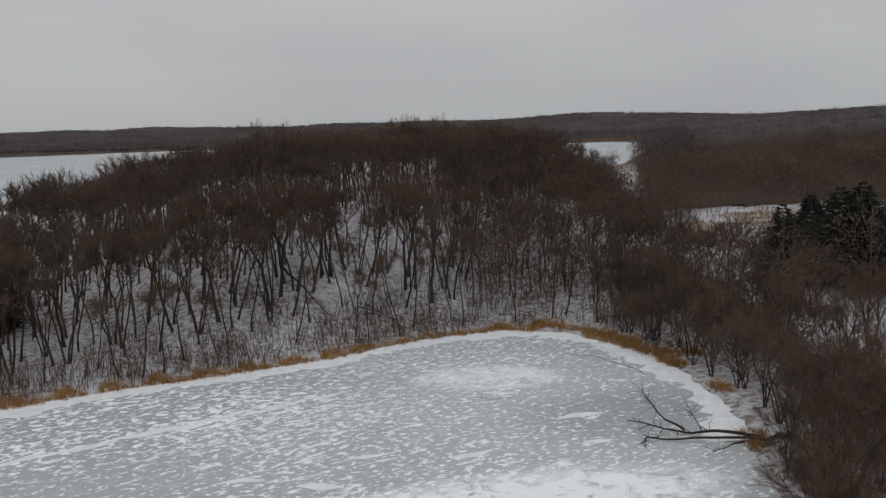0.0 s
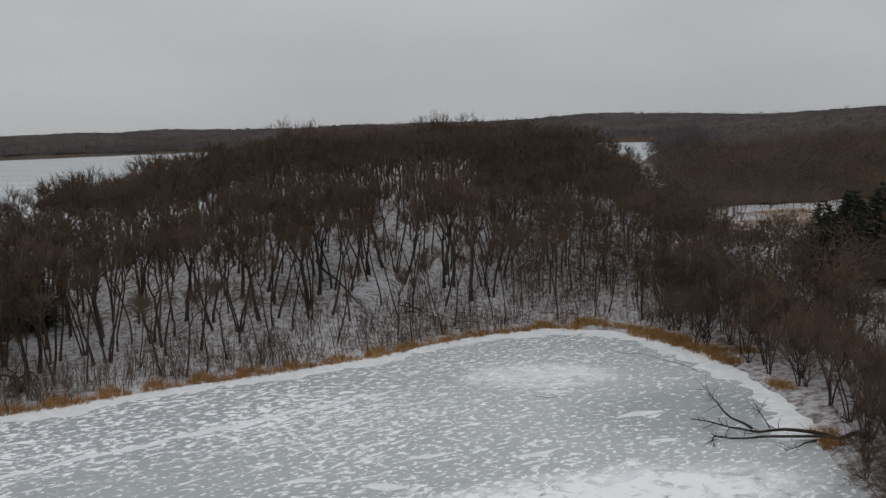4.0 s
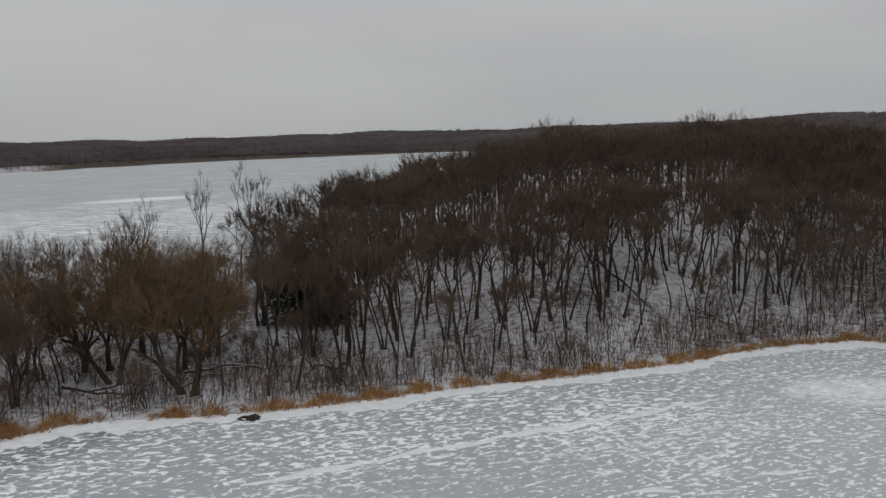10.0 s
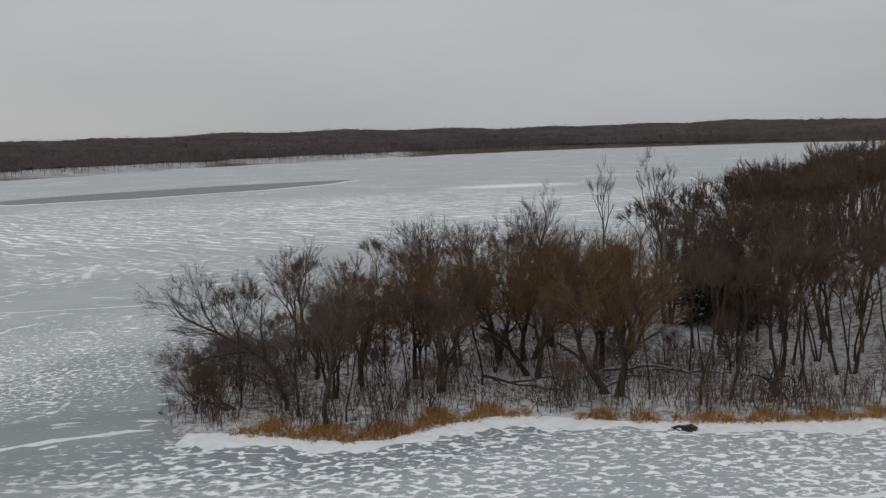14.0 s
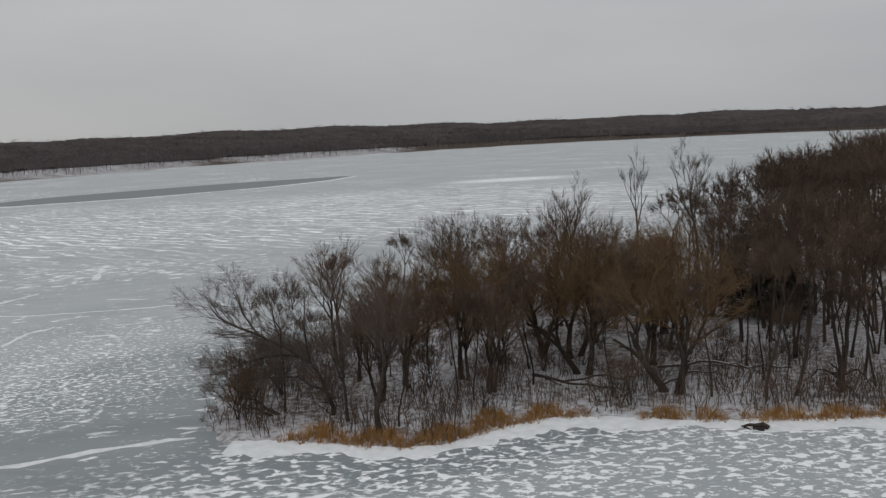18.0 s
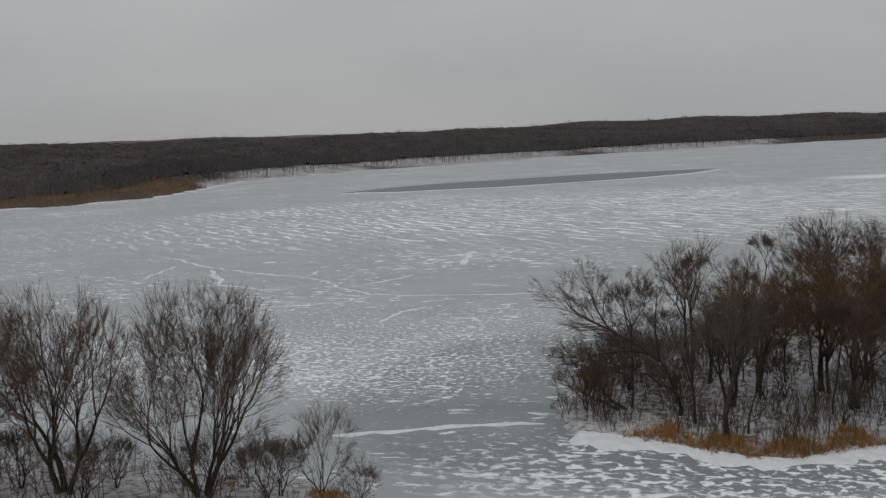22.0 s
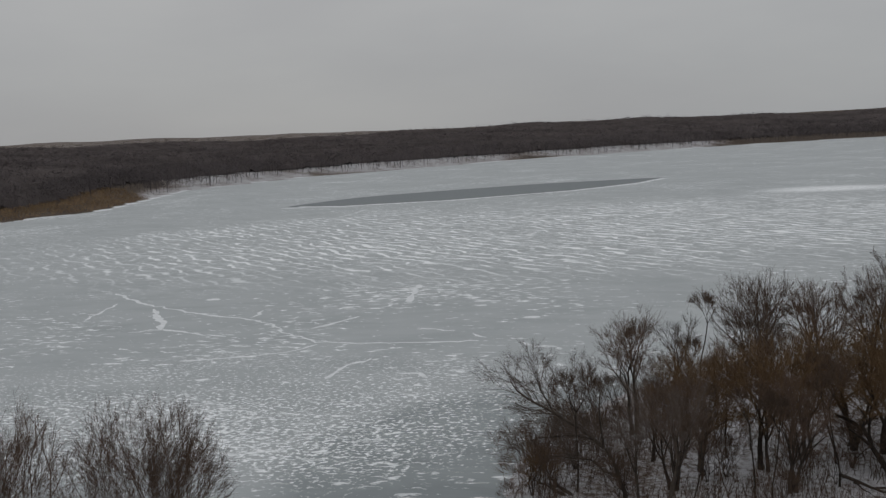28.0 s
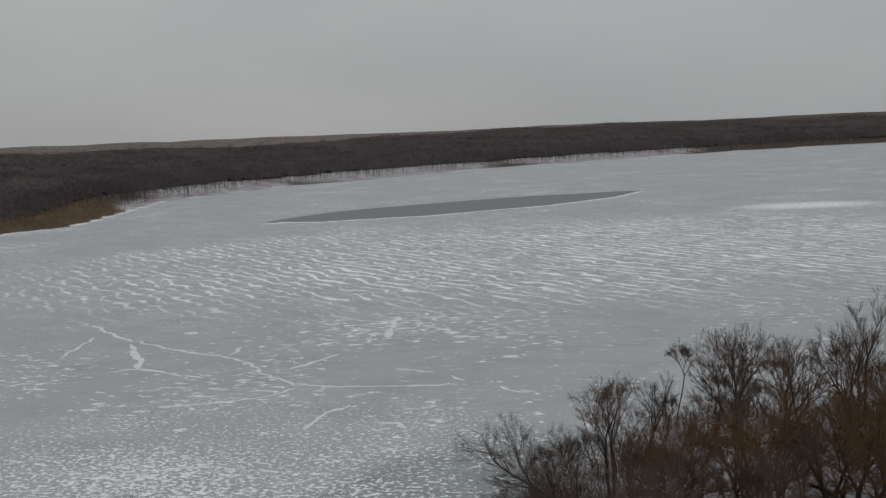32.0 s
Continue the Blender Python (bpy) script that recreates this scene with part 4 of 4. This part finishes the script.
BAY_RIDGES = [([(-13, 82), (-9, 81.5)], 0.9), ([(-20, 83), (-16, 83.5)], 0.8), ([(-9.5, 88.5), (-5, 90)], 0.6), ([(0, 88), (4, 90)], 0.8), ([(7, 80.5), (11, 84)], 0.9),
              ([(4, 110), (8, 109.5)], 0.7), ([(13, 91.5), (15.5, 92)], 0.6), ([(11, 99), (16, 101)], 0.8)]
for n, (line, width) in enumerate(CRACKS + BAY_RIDGES):
    ribbon("ice_crack", line, width * 1.1, 0.05, SNOW, 200 + n, crack_label, "crack")


for n, line in enumerate([[(15.5, 128), (19, 125.5), (22, 121), (23.5, 116)], [(3, 108), (5, 107.4), (7.5, 107.8)]]):
    ribbon("ice_crack", line, 0.28, 0.02, DARK_ICE, 260 + n, "thin dark wet crack in the bay ice", "crack")


def mound(name, x, y, rx, ry, rise, mat, seed, label, category, turn=0.0):
    """A low heap with an uneven outline."""
    r = np.random.default_rng(seed)
    rings, sides = 4, 22
    wob = [1 + 0.22 * math.sin(2 * i * 2 * math.pi / sides + seed) + r.uniform(-0.14, 0.14) for i in range(sides)]
    vs, fs = [(0, 0, rise)], []
    for k in range(1, rings + 1):
        f = k / rings
        for i in range(sides):
            a = 2 * math.pi * i / sides
            vs.append((rx * f * wob[i] * math.cos(a), ry * f * wob[i] * math.sin(a), rise * (1 - f * f) - (0.03 if k == rings else 0) + r.uniform(-0.1, 0.1) * rise))
    for i in range(sides):
        j = (i + 1) % sides
        fs.append((0, 1 + i, 1 + j))
        for k in range(rings - 1):
            b = 1 + k * sides
            fs.append((b + i, b + sides + i, b + sides + j, b + j))
    ob = new(name, mesh_from(name, vs, fs, [mat], True))
    ob.matrix_basis = pose(x, y, 0, 0, 0, turn)
    return tagged(ob, label, category)


for n, (x, y, rx, ry) in enumerate([(-261, 129, 2.4, 1.2), (-222, 142, 1.6, 1.0), (-202, 166, 1.8, 1.1), (-179, 158, 1.6, 1.4), (-513, 319, 7, 3)]):
    mound("snow_heap", x, y, rx, ry, 0.25, SNOW, 300 + n, "small white heap of snow on the ice", "snow", 40)

# a long sheet of clear dark ice with a snowy rim
ang = np.linspace(0, 2 * math.pi, 64, endpoint=False)
w = 1 + 0.05 * np.sin(3 * ang + 1) + 0.03 * np.sin(7 * ang)
ca, sa = math.cos(radians(77)), math.sin(radians(77))
ex, ey = 136 * np.cos(ang) * w, 46 * np.sin(ang) * np.abs(np.sin(ang)) ** 0.3 * w
vs = np.stack([-487 + ex * ca - ey * sa, 452 + ex * sa + ey * ca, np.full(64, 0.006)], -1)
tagged(new("dark_ice_patch", mesh_from("dark_ice_patch", vs, [list(range(64))], [DARK_ICE])), "long smooth patch of dark clear ice on the lake", "ice")
near_rim = [tuple(v[:2]) for v in vs[32:64]]
ribbon("snow_ridge", near_rim[::6] + [near_rim[-1]], 2.8, 0.3, SNOW, 340, "white ridge of snow along the dark ice", "snow")


# a white snow apron along the shore of the bay and the point
def apron(seed, pts, width):
    r = np.random.default_rng(seed)
    line = []
    for (ax, ay), (bx, by) in zip(pts[:-1], pts[1:]):
        n = max(1, int(math.hypot(bx - ax, by - ay) / 1.0))
        line += [(ax + (bx - ax) * i / n, ay + (by - ay) * i / n) for i in range(n)]
    line = np.array(line, float)
    for _ in range(3):
        line[1:-1] = (line[:-2] + 2 * line[1:-1] + line[2:]) / 4
    vs, fs = [], []
    for i, p in enumerate(line):
        d = unit(np.append(line[min(i + 3, len(line) - 1)] - line[max(i - 3, 0)], 0))
        out = np.array([-d[1], d[0], 0])
        w = width * (1 + 0.3 * math.sin(i * 0.21 + seed) + 0.22 * math.sin(i * 0.53) + 0.2 * math.sin(i * 1.37) + r.uniform(-0.3, 0.3))
        for k, (f, z) in enumerate([(-0.35, 0.22), (0.0, 0.16), (0.4, 0.09), (0.8, 0.04), (1.0, -0.02)]):
            q = np.array([p[0], p[1], 0]) + out * w * f
            vs.append((q[0], q[1], z))
        if i:
            b = 5 * i
            for k in range(4):
                fs.append((b - 5 + k, b - 4 + k, b + 1 + k, b + k))
    return vs, fs


for seed, pts, width in [(1, BAY_SHORE[1:] + POINT_SHORE[:6], 2.3), (2, FAR_SHORE[9:19], 5.0)]:
    vs, fs = apron(seed, pts, width)
    tagged(new("snow_apron", mesh_from("snow_apron", vs, fs, [SNOW], True)), "white drifted snow along the frozen shoreline", "snow", kind="structure")

# fallen trees
def fallen(name, stems, mat, label, seed, twigs=10, snow=False):
    """stems: lines of (x, y, height over the ground) with a radius at the butt."""
    r = np.random.default_rng(seed)
    root = new(name)
    x0, y0 = stems[0][0][0][:2]
    root.location = (x0, y0, 0)
    for line, rad in stems:
        pts = []
        for x, y, h in line:
            g = max(float(ground_height(x, y)[0]), 0.0)
            pts.append(np.array([x - x0, y - y0, g + h]))
        fine = [pts[0]]
        for a, b in zip(pts[:-1], pts[1:]):
            fine += [a + (b - a) * 0.33 + r.normal(0, 0.16, 3) * min(1, rad * 6), a + (b - a) * 0.67 + r.normal(0, 0.16, 3) * min(1, rad * 6), b]
        soup = Soup()
        n = len(fine)
        soup.tube(fine, [rad * (1 - 0.8 * i / (n - 1)) for i in range(n)], 7)
        for _ in range(twigs):
            i = r.integers(n // 2, n - 1)
            o = fine[i] + (fine[i + 1] - fine[i]) * r.random()
            d = unit(unit(fine[i + 1] - fine[i]) * 0.7 + r.normal(0, 0.6, 3) + (0, 0, 0.25)) * r.uniform(0.8, 2.0)
            soup.tube([o, o + d * 0.5 + r.normal(0, 0.08, 3), o + d], [rad * 0.22, rad * 0.14, 0.01], 3)
        wood = part("branch" if rad < 0.2 else "trunk", mesh_from("branch", *soup.arrays(), [mat], True), root)
        if snow:
            cap = Soup()
            cap.tube([p + (0, 0, rad * 0.82) for p in fine], [rad * 0.36 * (1 - 0.8 * i / (n - 1)) for i in range(n)], 5)
            part("snow_line", mesh_from("snow_line", *cap.arrays(), [SNOW], True), wood, "white snow lying along the wood")
    return tagged(root, label, "fallen tree", "fallen trees")


fallen("fallen_tree", [
    ([(31, 87.5, 0.8), (28.3, 88.7, 0.6), (25.1, 91.5, 0.7), (21.9, 92.3, 0.5), (17.7, 96, 0.6)], 0.24), ([(22.5, 92.4, 0.6), (20.5, 95, 1.6), (19.3, 96.5, 3.6)], 0.13),
    ([(29, 87.9, 0.5), (23, 90.5, 0.4), (18.7, 91.3, 0.35), (18.2, 89.3, 0.1)], 0.15), ([(24, 92, 0.7), (23.2, 93, 2.3)], 0.08), ([(27, 88.5, 0.5), (23.8, 86.8, 0.3)], 0.10)],
    BARK, "bare fallen tree lying out over the ice", 401, 16)
fallen("fallen_tree", [([(-26, 157, 0.9), (-21, 150, 0.8), (-16.5, 144, 0.5)], 0.2)], BARK, "dark fallen trunk on the wooded slope", 402, 2)
fallen("fallen_tree", [([(-12, 151, 0.4), (-7.5, 145, 0.3)], 0.16), ([(-13, 149, 0.6), (-8, 147.5, 0.5)], 0.13), ([(-12, 147, 0.5), (-6.5, 146, 0.4)], 0.12)], BARK, "snow-lined fallen branches on the slope", 403, 5, True)
fallen("fallen_tree", [([(-86, 106, 0.4), (-82, 104.6, 0.7), (-79, 105.5, 0.5), (-75, 105.6, 0.3)], 0.2), ([(-82, 104.6, 0.6), (-79, 106.8, 1.2), (-76, 107.6, 1.0), (-73, 109, 1.6)], 0.12), ([(-84, 105, 0.4), (-82, 103, 1.0), (-80.5, 102.6, 0.7)], 0.1)], BARK, "dark fallen logs behind the reeds", 404, 10)
fallen("fallen_tree", [([(-74, 113, 1.0), (-70, 115.6, 1.3), (-65, 117, 0.7), (-61, 120, 0.4)], 0.19), ([(-72, 108, 0.3), (-70, 110, 1.2), (-67, 113, 1.1)], 0.15), ([(-69, 116, 0.9), (-66, 114.8, 1.6), (-63, 115, 0.8)], 0.11)], BARK_GREY, "tangle of fallen logs under the trees", 405, 8, True)


def limbed_tree(name, base, lines, label, category, seed, bark, twig_mat, **kw):
    """A tree whose trunk and main limbs follow given lines; side branches grow from them."""
    r = np.random.default_rng(seed)
    root = new(name)
    root.location = base
    seeds, trunk = [], None
    for n, (line, rad) in enumerate(lines):
        pts = [np.array(line[0], float)]
        for a, b in zip(line[:-1], line[1:]):
            a, b = np.array(a, float), np.array(b, float)
            bow = r.normal(0, 0.05, 3) * np.linalg.norm(b - a)
            pts += [a + (b - a) * 0.5 + bow, b]
        thick = [rad * (1 - 0.72 * k / (len(pts) - 1)) for k in range(len(pts))]
        soup = Soup()
        soup.tube(pts, thick, 7)
        me = mesh_from("limb", *soup.arrays(), [bark], True)
        if trunk is None:
            trunk = part("trunk", me, root)
        else:
            part("limb", me, trunk)
        for k in range(1 if n else 3, len(pts)):
            along = pts[k] - pts[k - 1]
            for _ in range(max(1, int(np.linalg.norm(along) / 0.42))):
                o = pts[k] - along * r.random()
                way = unit(unit(along) * 0.75 + r.normal(0, 0.5, 3) + (0, 0, 0.25))
                seeds.append((o, way, r.uniform(0.9, 1.7), 3, min(0.06, thick[k] * 0.6)))
    fine = forked(seed, seeds=seeds, levels=6, limb_levels=0, **kw)[2]
    part("crown", mesh_from("crown", *fine, [twig_mat]), root)
    return tagged(root, label, category, "trees on the point")


limbed_tree("leaning_tree", (-99.5, 87, 0.5), [
    ([(0, 0, -0.3), (-0.8, 0, 2.7), (-2.7, 0, 5.5)], 0.30), ([(-2.7, 0, 5.4), (-6.1, 0, 6.9), (-9.5, 0, 7.9), (-12.2, -0.4, 8.7), (-14.4, -0.6, 9.6), (-15.4, -0.6, 10.6)], 0.22),
    ([(-9.5, 0, 7.9), (-11.6, 0.2, 10), (-12.6, 0, 12.4)], 0.12), ([(-4, 0, 6), (-7.5, -0.5, 5.8), (-11, -1, 5.0), (-13.5, -1.5, 3.8)], 0.14),
    ([(-0.8, 0, 2.7), (-3.5, -1, 4.1), (-7.5, -2, 3.9), (-11.5, -2.5, 2.9)], 0.13), ([(-2.7, 0, 5.5), (-4.0, 1, 8.5), (-4.5, 2, 11.5)], 0.15),
    ([(-6.1, 0, 6.9), (-8, 1, 9), (-8.6, 1.4, 11.2)], 0.11)],
    "bare tree leaning far out over the ice", "tree", 63, BARK, TWIG_GREY, twigs=3, shoots=3, twig=0.8, width=0.009, up=0.02, fan=0.5, bends=(16, 36), wander=0.09)
plant("sprawler", -105, 84.5, 6, 0)
for x, y, tall, turn in [(27.6, 79.2, 3.6, 30), (29.2, 77.6, 3.2, 200), (28.6, 81.4, 4.2, 110)]:
    plant("thicket_b", x, y, tall, turn, 0, 1.1, group="east shore thicket")
fallen("broken_snag", [([(33.5, 83, 0.1), (33.2, 83.2, 1.8), (33.0, 83.4, 3.6)], 0.17), ([(33.3, 83.1, 1.4), (32.4, 82.6, 0.5), (31.9, 82.2, 0.1)], 0.13), ([(33.3, 83.1, 1.5), (34.6, 82.6, 0.8), (35.6, 82.2, 0.2)], 0.13)],
       BARK_PALE, "pale weathered broken snag among the brush", 409, 0, True)
fallen("broken_snag", [([(-45, 122, 0.0), (-44.8, 122.1, 2.0), (-44.4, 122, 4.2)], 0.16), ([(-44.9, 122, 1.8), (-46, 121.5, 3.4)], 0.09)], BARK_PALE, "pale broken snag at the foot of the slope", 410, 0)
fallen("driftwood_stump", [([(-59.2, 100.6, 0.1), (-60.3, 100.4, 0.3), (-61.6, 100.3, 0.12)], 0.32), ([(-59.4, 100.0, 0.1), (-60.4, 99.9, 0.2), (-61.3, 99.9, 0.1)], 0.2)], BARK, "dark driftwood stump at the edge of the ice", 411, 0)
# a tree with its roots torn up at the foot of the slope
fallen("torn_root", [([(-54.5, 114, 0.2), (-55, 113.8, 1.4), (-55.8, 113.5, 2.0)], 0.5), ([(-55, 113.9, 1.6), (-53.2, 113.3, 2.6), (-51.6, 113.1, 1.6)], 0.13), ([(-55, 113.9, 1.9), (-57, 113.1, 2.4), (-58.5, 112.7, 1.0)], 0.13),
                     ([(-55, 113.9, 1.8), (-56, 112.9, 3.8)], 0.12), ([(-55, 113.8, 1.2), (-53.5, 112.3, 0.8), (-52.6, 111.9, 0.2)], 0.12), ([(-55.2, 113.8, 2.2), (-54.2, 113.5, 4.2)], 0.1)], BARK, "dark upturned roots of a fallen tree", 412, 0)
